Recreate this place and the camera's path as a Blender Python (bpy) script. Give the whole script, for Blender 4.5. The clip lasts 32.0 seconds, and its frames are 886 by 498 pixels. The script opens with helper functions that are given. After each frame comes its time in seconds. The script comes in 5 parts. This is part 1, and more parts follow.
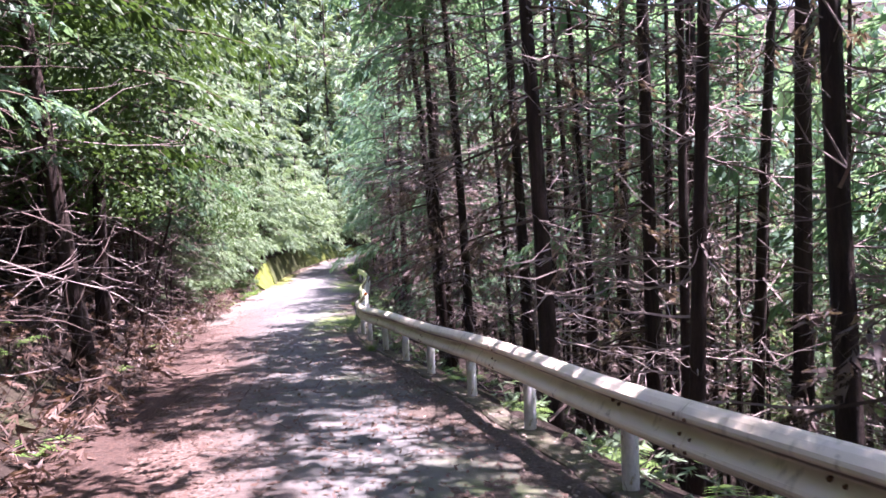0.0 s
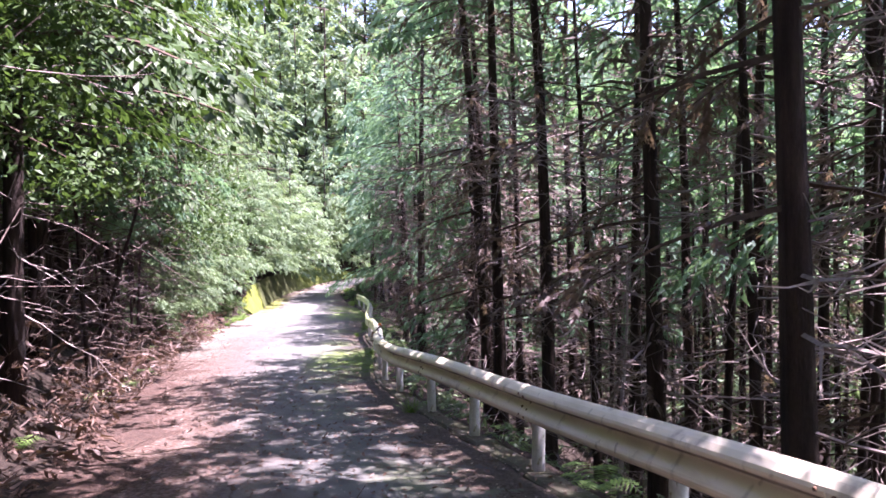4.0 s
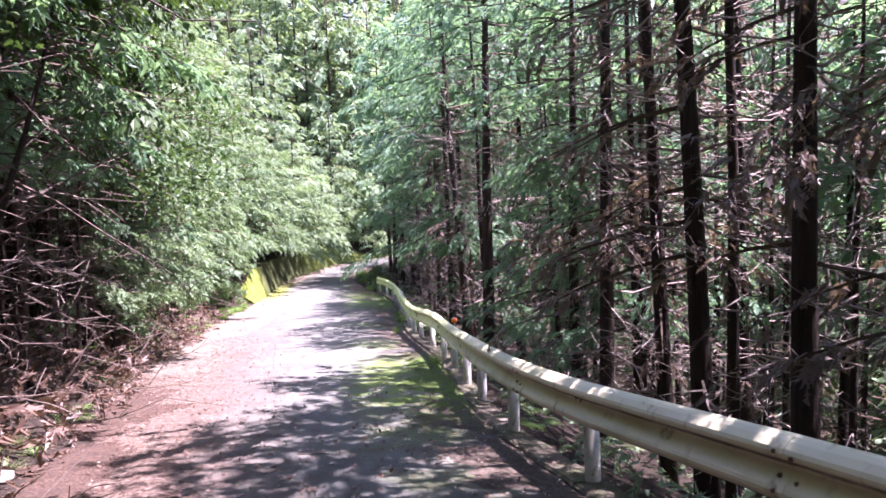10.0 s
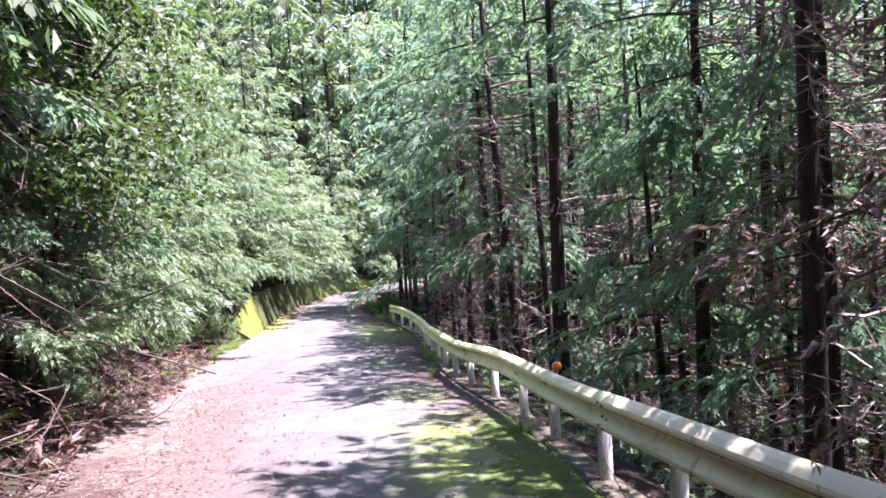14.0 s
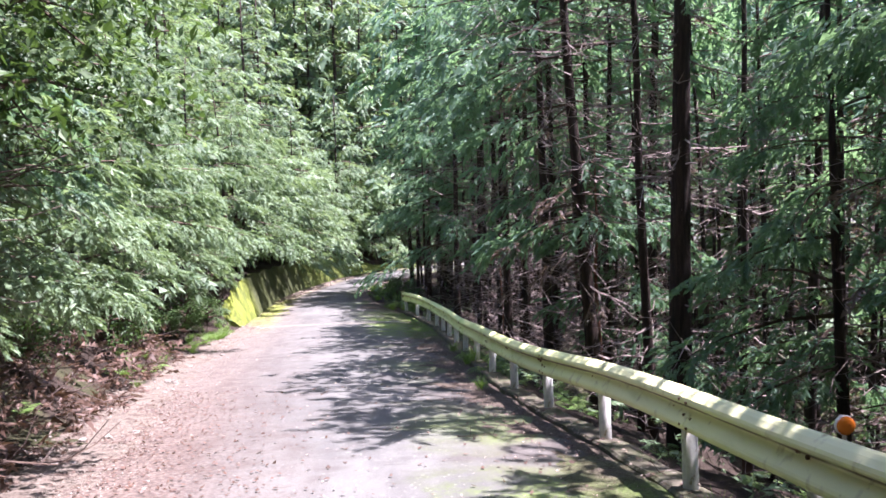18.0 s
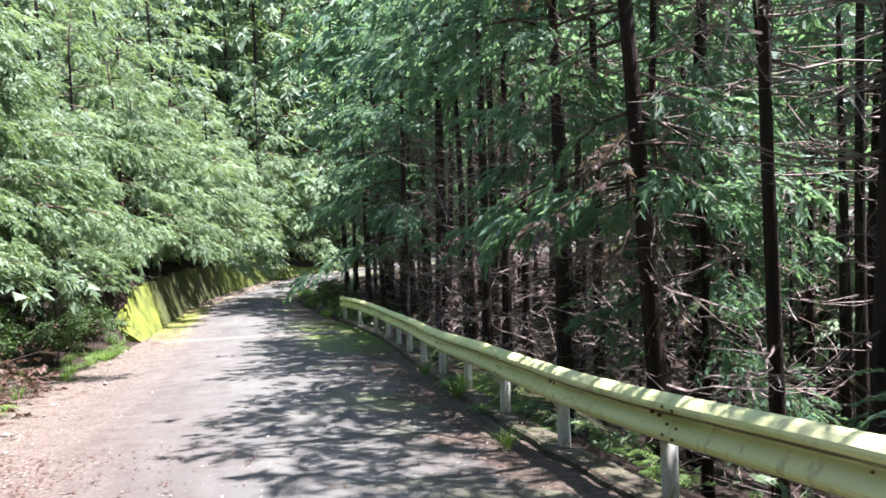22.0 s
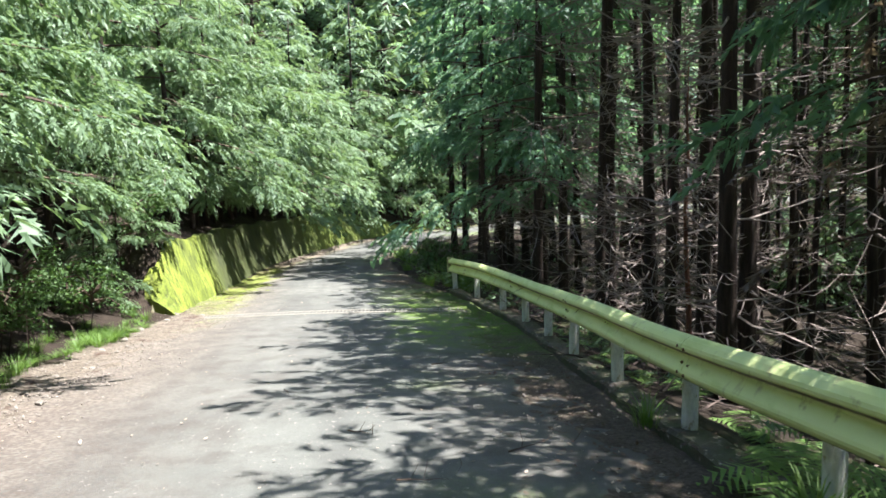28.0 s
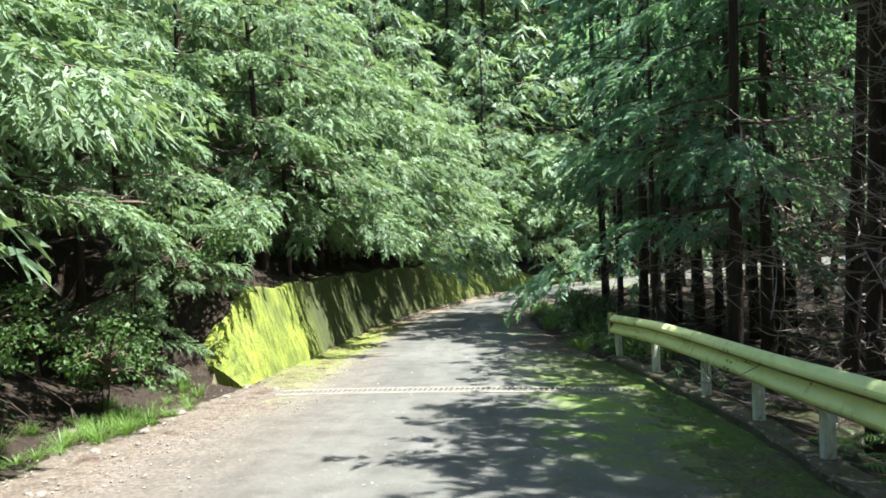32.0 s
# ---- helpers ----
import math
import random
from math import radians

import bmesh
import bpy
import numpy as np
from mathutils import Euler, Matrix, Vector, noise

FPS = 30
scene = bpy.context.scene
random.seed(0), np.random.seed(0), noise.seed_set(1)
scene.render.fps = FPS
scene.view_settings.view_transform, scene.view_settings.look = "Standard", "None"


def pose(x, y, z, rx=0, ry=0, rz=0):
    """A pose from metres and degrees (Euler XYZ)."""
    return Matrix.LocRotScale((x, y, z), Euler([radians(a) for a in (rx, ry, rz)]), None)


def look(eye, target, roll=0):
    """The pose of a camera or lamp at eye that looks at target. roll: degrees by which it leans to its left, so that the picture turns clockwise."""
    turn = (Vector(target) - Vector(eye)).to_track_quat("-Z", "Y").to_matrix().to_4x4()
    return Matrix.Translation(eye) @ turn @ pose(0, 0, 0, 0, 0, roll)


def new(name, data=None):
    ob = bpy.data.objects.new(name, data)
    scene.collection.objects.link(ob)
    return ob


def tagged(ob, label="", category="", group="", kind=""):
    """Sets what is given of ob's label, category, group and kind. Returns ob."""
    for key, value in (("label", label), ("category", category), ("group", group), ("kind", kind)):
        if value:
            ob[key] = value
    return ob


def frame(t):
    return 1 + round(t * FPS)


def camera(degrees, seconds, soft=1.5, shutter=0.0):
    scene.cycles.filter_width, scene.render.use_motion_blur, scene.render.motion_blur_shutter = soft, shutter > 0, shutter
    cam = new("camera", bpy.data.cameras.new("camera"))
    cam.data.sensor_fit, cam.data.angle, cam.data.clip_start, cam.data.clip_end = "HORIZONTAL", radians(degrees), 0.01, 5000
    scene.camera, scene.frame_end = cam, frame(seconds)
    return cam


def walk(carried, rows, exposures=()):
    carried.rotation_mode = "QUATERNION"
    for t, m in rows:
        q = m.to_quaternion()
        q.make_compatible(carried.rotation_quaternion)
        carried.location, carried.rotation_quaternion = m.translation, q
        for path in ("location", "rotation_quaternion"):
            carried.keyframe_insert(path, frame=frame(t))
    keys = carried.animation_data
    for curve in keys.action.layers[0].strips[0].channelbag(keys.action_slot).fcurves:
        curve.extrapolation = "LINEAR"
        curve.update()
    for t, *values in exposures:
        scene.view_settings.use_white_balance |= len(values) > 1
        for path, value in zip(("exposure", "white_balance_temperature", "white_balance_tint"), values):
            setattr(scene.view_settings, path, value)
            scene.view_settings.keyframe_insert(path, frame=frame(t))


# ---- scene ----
cam = camera(58.3, 32.0, 1.6, 0.3)
METRES, EYE, TILT, LEAN, TURN = 40.0, 1.5, 0.0, 0.0, 0.0
ROWS = [
    (0.0, 0.0, 0.0, 0.0, -0.33, -6.11, 3.11),
    (0.5, -0.0047, 0.0156, -0.0015, -0.19, -5.61, 1.89),
    (1.0, -0.0074, 0.0328, -0.0038, -0.37, -5.19, 1.19),
    (1.5, -0.0127, 0.0483, -0.0055, -3.88, -5.52, 0.02),
    (2.0, -0.0158, 0.0642, -0.0077, -3.59, -4.78, 0.14),
    (2.5, -0.0213, 0.0791, -0.0097, -2.6, -4.1, -0.47),
    (3.0, -0.0233, 0.0944, -0.0125, -1.79, -4.0, 0.4),
    (3.5, -0.0274, 0.1092, -0.0142, -1.12, -3.87, 1.07),
    (5.5, -0.0414, 0.1745, -0.0225, -1.07, -5.32, 1.86),
    (6.0, -0.0459, 0.1891, -0.0242, -0.31, -5.28, 2.28),
    (6.5, -0.0501, 0.2055, -0.0266, 0.75, -5.36, 2.52),
    (7.0, -0.0552, 0.2212, -0.0285, 0.62, -5.86, 2.67),
    (7.5, -0.058, 0.2373, -0.0306, 0.3, -6.17, 2.29),
    (8.0, -0.062, 0.2525, -0.0325, -0.23, -5.92, 1.59),
    (8.5, -0.064, 0.2686, -0.0345, -0.11, -5.62, 1.44),
    (9.0, -0.069, 0.2841, -0.0364, -0.09, -5.41, 1.77),
    (9.5, -0.0715, 0.2997, -0.0387, -0.58, -5.61, 2.56),
    (10.0, -0.0762, 0.3145, -0.0408, -1.21, -5.35, 2.56),
    (10.5, -0.0798, 0.3297, -0.0434, -1.54, -4.83, 2.45),
    (11.0, -0.0841, 0.3451, -0.0453, -2.21, -4.05, 1.98),
    (11.5, -0.0869, 0.3608, -0.0472, -2.13, -4.03, 2.4),
    (12.0, -0.0895, 0.3764, -0.0491, -1.47, -4.09, 2.39),
    (12.5, -0.0928, 0.3912, -0.051, -1.45, -4.18, 2.74),
    (13.0, -0.0958, 0.4066, -0.0524, -0.82, -3.88, 3.35),
    (13.5, -0.0998, 0.4223, -0.0542, -0.89, -3.36, 3.52),
    (14.0, -0.1014, 0.4389, -0.0565, -1.53, -3.41, 3.88),
    (14.5, -0.1056, 0.4543, -0.0584, -1.62, -3.28, 3.59),
    (16.5, -0.1145, 0.5112, -0.0641, -1.03, -2.69, 2.53),
    (17.0, -0.1163, 0.5254, -0.0668, -0.92, -3.6, 2.57),
    (17.5, -0.1195, 0.5405, -0.0691, -1.0, -4.29, 2.52),
    (18.0, -0.1218, 0.5554, -0.0713, -1.48, -4.16, 2.29),
    (18.5, -0.1255, 0.5708, -0.0732, -2.34, -3.54, 2.56),
    (19.0, -0.1282, 0.586, -0.0756, -3.96, -3.6, 3.12),
    (19.5, -0.1313, 0.6009, -0.077, -4.51, -3.59, 2.93),
    (20.0, -0.1343, 0.6154, -0.0791, -6.36, -3.82, 2.12),
    (20.5, -0.1353, 0.63, -0.0806, -5.97, -3.98, 2.75),
    (21.0, -0.1366, 0.6447, -0.0827, -6.66, -4.04, 2.6),
    (21.5, -0.1365, 0.6603, -0.0847, -7.29, -4.23, 2.37),
    (22.0, -0.1389, 0.6749, -0.0866, -7.09, -4.03, 2.23),
    (22.5, -0.1391, 0.6899, -0.0888, -6.43, -3.6, 2.37),
    (23.0, -0.1416, 0.7047, -0.0908, -6.39, -3.48, 2.39),
    (23.5, -0.1417, 0.719, -0.0929, -6.14, -3.89, 2.56),
    (24.0, -0.1425, 0.7332, -0.0951, -6.62, -3.86, 2.58),
    (24.5, -0.1412, 0.7478, -0.0978, -7.06, -4.42, 2.52),
    (25.0, -0.1419, 0.7633, -0.0995, -6.13, -4.81, 2.26),
    (25.5, -0.1414, 0.7773, -0.1017, -4.08, -4.73, 2.06),
    (27.5, -0.1452, 0.8419, -0.1084, -0.55, -5.5, 2.13),
    (28.0, -0.1462, 0.8576, -0.1103, 0.15, -6.32, 1.85),
    (28.5, -0.1479, 0.8725, -0.1118, 1.18, -6.09, 1.61),
    (29.0, -0.149, 0.8888, -0.1134, 2.78, -4.82, 2.55),
    (29.5, -0.1508, 0.9033, -0.1153, 2.72, -4.81, 1.49),
    (30.0, -0.1517, 0.918, -0.117, 3.87, -5.33, 1.3),
    (30.5, -0.1543, 0.9314, -0.1184, 5.03, -6.57, 1.2),
    (31.0, -0.1553, 0.9449, -0.1206, 6.41, -7.21, 1.03),
    (31.5, -0.158, 0.9599, -0.1217, 8.03, -4.68, 2.21),
    (32.0, -0.1579, 0.9747, -0.1241, 9.71, -1.99, 2.53),
]
walk(cam, [(t, pose(0, 0, EYE, TILT, LEAN, TURN) @ pose(METRES * x, METRES * y, METRES * z, 90 + pitch, roll, yaw)) for t, x, y, z, yaw, pitch, roll in ROWS],
     [(0.0, 2.83, 6000, 49), (8.0, 2.85, 6000, 49), (13.0, 2.7, 5900, 46), (17.0, 2.52, 5900, 47), (18.0, 2.38, 5950, 37), (19.0, 2.32, 6050, 27), (25.0, 2.31, 6080, 23), (28.0, 2.18, 6150, 12), (32.0, 2.13, 6200, 8)])

SUN_EL, SUN_AZ = 69.0, 8.0     # height of the sun; its bearing, degrees from +x towards +y


def lin(x, pts):
    return np.interp(x, [p[0] for p in pts], [p[1] for p in pts])


# ---- light ----
world = bpy.data.worlds.new("sky")
scene.world = world
world.use_nodes = True
sky = world.node_tree.nodes.new("ShaderNodeTexSky")
sky.sky_type, sky.sun_disc = "NISHITA", False
sky.sun_elevation, sky.sun_rotation = radians(SUN_EL), radians(90 - SUN_AZ)
world.node_tree.nodes["Background"].inputs["Strength"].default_value = 0.086
world.node_tree.links.new(sky.outputs[0], world.node_tree.nodes["Background"].inputs["Color"])
sun_data = bpy.data.lights.new("sun", "SUN")
sun_data.energy, sun_data.angle, sun_data.color = 5.0, radians(0.53), (1.0, 0.96, 0.9)
sun = new("sun", sun_data)
sun.matrix_world = look((math.cos(radians(SUN_AZ)) * 30, math.sin(radians(SUN_AZ)) * 30, 30 * math.tan(radians(SUN_EL))), (0, 0, 0))


# ---- materials ----
class Nodes:
    """A short way to wire a node material."""

    def __init__(self, name):
        self.m = bpy.data.materials.new(name)
        self.m.use_nodes = True
        self.t = self.m.node_tree
        self.b = self.t.nodes["Principled BSDF"]
        self.out = self.t.nodes["Material Output"]

    def node(self, kind, **inputs):
        n = self.t.nodes.new(kind)
        for k, v in inputs.items():
            self.put(n.inputs[k.replace("_", " ")], v)
        return n

    def put(self, socket, v):
        if isinstance(v, bpy.types.NodeSocket):
            self.t.links.new(v, socket)
        else:
            socket.default_value = v

    def coord(self, scale=(1, 1, 1), uv=False):
        c = self.t.nodes.new("ShaderNodeTexCoord")
        mp = self.node("ShaderNodeMapping", Vector=c.outputs["UV" if uv else "Object"], Scale=scale)
        return mp.outputs[0]

    def noise(self, scale, detail=4.0, vec=None, rough=0.55):
        n = self.node("ShaderNodeTexNoise", Scale=scale, Detail=detail, Roughness=rough)
        self.put(n.inputs["Vector"], vec if vec is not None else self.coord())
        return n.outputs["Fac"]

    def ramp(self, fac, lo, hi, a=0.0, b=1.0):
        n = self.node("ShaderNodeMapRange", Value=fac)
        for i, v in zip((1, 2, 3, 4), (lo, hi, a, b)):
            n.inputs[i].default_value = v
        return n.outputs[0]

    def mix(self, fac, a, b):
        n = self.t.nodes.new("ShaderNodeMix")
        n.data_type = "RGBA"
        self.put(n.inputs[0], fac)
        for s, v in ((n.inputs[6], a), (n.inputs[7], b)):
            self.put(s, (*v, 1.0) if isinstance(v, tuple) else v)
        return n.outputs[2]

    def math(self, op, a, b=0.5):
        n = self.t.nodes.new("ShaderNodeMath")
        n.operation = op
        self.put(n.inputs[0], a)
        self.put(n.inputs[1], b)
        return n.outputs[0]

    def bump(self, height, strength=0.4, distance=0.02):
        n = self.node("ShaderNodeBump", Strength=strength, Distance=distance, Height=height)
        self.put(self.b.inputs["Normal"], n.outputs[0])

    def done(self, color, rough=0.8, metal=0.0, spec=0.4):
        self.put(self.b.inputs["Base Color"], (*color, 1.0) if isinstance(color, tuple) else color)
        self.put(self.b.inputs["Roughness"], rough)
        self.b.inputs["Metallic"].default_value = metal
        self.b.inputs["Specular IOR Level"].default_value = spec
        return self.m


def surface(name, a, b, scale=6.0, fine=60.0, rough=0.85, bump=0.4, distance=0.01, stretch=(1, 1, 1), speck=None, spec=0.3):
    """Two colours mottled at a coarse and a fine scale, with relief."""
    k = Nodes(name)
    v = k.coord(stretch)
    coarse, small = k.noise(scale, 5, v), k.noise(fine, 3, v)
    c = k.mix(k.ramp(coarse, 0.35, 0.65), a, b)
    c = k.mix(k.ramp(small, 0.35, 0.75, 0.0, 0.55), c, tuple(x * 0.45 for x in a))
    if speck:
        c = k.mix(k.ramp(k.noise(fine * 0.35, 3, v), 0.62, 0.68), c, speck)
    k.bump(k.math("ADD", small, coarse), bump, distance)
    return k.done(c, rough, spec=spec)


def foliage(name, dark, light, through_leaf=0.35):
    """Leaves: two greens varied leaf by leaf and tree by tree, letting light through."""
    k = Nodes(name)
    geo = k.t.nodes.new("ShaderNodeNewGeometry")
    info = k.t.nodes.new("ShaderNodeObjectInfo")
    f = k.math("ADD", k.math("MULTIPLY", geo.outputs["Random Per Island"], 0.45), k.math("MULTIPLY", k.noise(1.1, 2), 0.75))
    f = k.math("ADD", f, k.math("MULTIPLY", info.outputs["Random"], 0.3))
    c = k.mix(k.ramp(f, 0.3, 1.1), dark, light)
    k.done(c, 0.55, spec=0.35)
    tr = k.node("ShaderNodeBsdfTranslucent", Color=k.mix(0.55, c, tuple(x * y for x, y in zip(light, (1.5, 1.5, 0.7)))))
    mx = k.node("ShaderNodeMixShader", Fac=through_leaf)
    k.t.links.new(k.b.outputs[0], mx.inputs[1])
    k.t.links.new(tr.outputs[0], mx.inputs[2])
    k.t.links.new(mx.outputs[0], k.out.inputs["Surface"])
    return k.m


BARK = surface("bark", (0.030, 0.020, 0.016), (0.072, 0.046, 0.035), 3.0, 30, 0.95, 0.9, 0.03, (6, 6, 0.7))
BARK_RED = surface("bark_red", (0.14, 0.06, 0.04), (0.24, 0.12, 0.08), 3.0, 30, 0.95, 0.9, 0.03, (6, 6, 0.7))
BARK_PALE = surface("bark_pale", (0.38, 0.34, 0.30), (0.52, 0.48, 0.43), 3.0, 30, 0.9, 0.8, 0.02, (6, 6, 0.7))
DEADWOOD = surface("deadwood", (0.165, 0.13, 0.115), (0.36, 0.295, 0.265), 3.0, 40, 0.9, 0.5, 0.01)
BRUSH = surface("brush", (0.06, 0.043, 0.036), (0.14, 0.103, 0.085), 3.0, 40, 0.9, 0.5, 0.01)
TWIG = surface("twig", (0.055, 0.036, 0.026), (0.12, 0.085, 0.06), 3.0, 40, 0.9, 0.5, 0.01)
NEEDLE = foliage("needles", (0.045, 0.11, 0.072), (0.165, 0.285, 0.185), 0.52)
# yellower needles for sunlit trees, some of the sunlight put into their colour
NEEDLE_LIT = foliage("needles_lit", (0.026, 0.066, 0.036), (0.225, 0.325, 0.18), 0.36)
BROAD = foliage("broad_leaves", (0.020, 0.052, 0.018), (0.072, 0.135, 0.034), 0.3)
DRYLEAF = foliage("dry_leaves", (0.05, 0.031, 0.023), (0.145, 0.09, 0.065), 0.2)
DRY_NEEDLE = foliage("dry_needles", (0.07, 0.05, 0.043), (0.175, 0.13, 0.11), 0.3)
GRASS = foliage("grass_blades", (0.05, 0.11, 0.024), (0.17, 0.28, 0.065), 0.35)
STONE = surface("stone", (0.19, 0.165, 0.135), (0.31, 0.28, 0.24), 8, 60, 0.9, 0.5, 0.01)
CONCRETE_EDGE = surface("edge_concrete", (0.105, 0.088, 0.068), (0.075, 0.085, 0.04), 2.2, 40, 0.95, 0.8, 0.015, speck=(0.22, 0.19, 0.16))


def paint_material():
    """Cream paint with green algae along the rail, rust patches, browner lip, painted groove shadow."""
    k = Nodes("rail_paint")
    v = k.coord((1, 1, 1))
    streak = k.noise(1.6, 5, k.coord((1, 1, 5)))
    sep = k.node("ShaderNodeSeparateXYZ", Vector=v)
    damp = k.ramp(k.math("ADD", sep.outputs[1], k.math("MULTIPLY", k.noise(0.25, 3, v), 24)), 24, 46)
    c = k.mix(damp, (0.74, 0.67, 0.51), (0.64, 0.70, 0.31))
    c = k.mix(k.ramp(streak, 0.52, 0.74, 0, 0.55), c, k.mix(damp, (0.50, 0.43, 0.28), (0.38, 0.48, 0.12)))
    c = k.mix(k.ramp(k.noise(7, 6, v), 0.64, 0.72, 0, 0.75), c, (0.22, 0.17, 0.105))
    c = k.mix(k.ramp(k.noise(3, 4, k.coord((2.5, 2.5, 0.5))), 0.60, 0.72, 0, 0.6), c, (0.25, 0.20, 0.13))
    # groove shadow painted as a grimy dark band under the upper fold; browner bottom lip
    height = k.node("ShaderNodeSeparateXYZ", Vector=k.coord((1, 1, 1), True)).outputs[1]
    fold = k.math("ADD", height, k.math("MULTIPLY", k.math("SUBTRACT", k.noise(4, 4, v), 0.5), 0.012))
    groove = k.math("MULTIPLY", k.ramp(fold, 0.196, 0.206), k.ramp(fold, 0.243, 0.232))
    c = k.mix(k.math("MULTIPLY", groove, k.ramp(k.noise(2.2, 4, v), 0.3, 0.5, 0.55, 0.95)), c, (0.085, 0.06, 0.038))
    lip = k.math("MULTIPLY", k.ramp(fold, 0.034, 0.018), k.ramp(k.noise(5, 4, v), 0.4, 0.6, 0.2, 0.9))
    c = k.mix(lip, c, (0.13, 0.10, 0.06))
    k.bump(k.noise(60, 3, v), 0.15, 0.004)
    return k.done(c, k.ramp(streak, 0.3, 0.8, 0.4, 0.75), spec=0.4)


PAINT = paint_material()
POST_PAINT = surface("post_paint", (0.66, 0.66, 0.62), (0.58, 0.60, 0.52), 4, 50, 0.6, 0.2, 0.004, (1, 1, 0.4), speck=(0.30, 0.28, 0.18))
RUST = surface("rusty_bolt", (0.10, 0.055, 0.03), (0.18, 0.10, 0.06), 20, 90, 0.8, 0.3, 0.003)


def plain(name, color, rough=0.4):
    k = Nodes(name)
    k.bump(k.noise(40, 3), 0.1, 0.002)
    return k.done(k.mix(k.noise(9, 3), color, tuple(c * 0.8 for c in color)), rough)


ORANGE, WHITE_PLASTIC = plain("orange_lens", (0.85, 0.22, 0.02), 0.25), plain("white_plastic", (0.75, 0.74, 0.7), 0.4)


def floor_material():
    """Forest floor: brown litter, soil, some moss."""
    k = Nodes("forest_floor")
    v = k.coord()
    n1, n2, n3 = k.noise(0.6, 5, v), k.noise(9, 5, v), k.noise(45, 4, v)
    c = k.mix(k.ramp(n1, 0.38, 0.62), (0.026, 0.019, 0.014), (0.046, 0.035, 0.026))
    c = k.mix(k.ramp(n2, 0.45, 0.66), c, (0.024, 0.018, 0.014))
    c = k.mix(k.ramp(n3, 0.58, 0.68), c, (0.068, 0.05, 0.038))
    c = k.mix(k.ramp(k.noise(0.33, 4, v), 0.57, 0.66, 0, 0.35), c, (0.07, 0.095, 0.03))
    # paler, greener ground far down the slope, fading out past y 38
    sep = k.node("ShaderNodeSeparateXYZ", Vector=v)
    pale_slope = k.ramp(k.math("ADD", k.math("ADD", sep.outputs[0], k.math("MULTIPLY", sep.outputs[1], 0.17)), k.math("MULTIPLY", n1, 3.0)), 19.5, 22.5)
    pale_slope = k.math("MULTIPLY", pale_slope, k.ramp(sep.outputs[1], 46.0, 38.0))
    c = k.mix(pale_slope, c, k.mix(k.ramp(n2, 0.35, 0.65), (0.15, 0.125, 0.09), (0.13, 0.15, 0.06)))
    k.bump(k.math("ADD", n2, n3), 0.9, 0.05)
    return k.done(c, 0.95, spec=0.15)


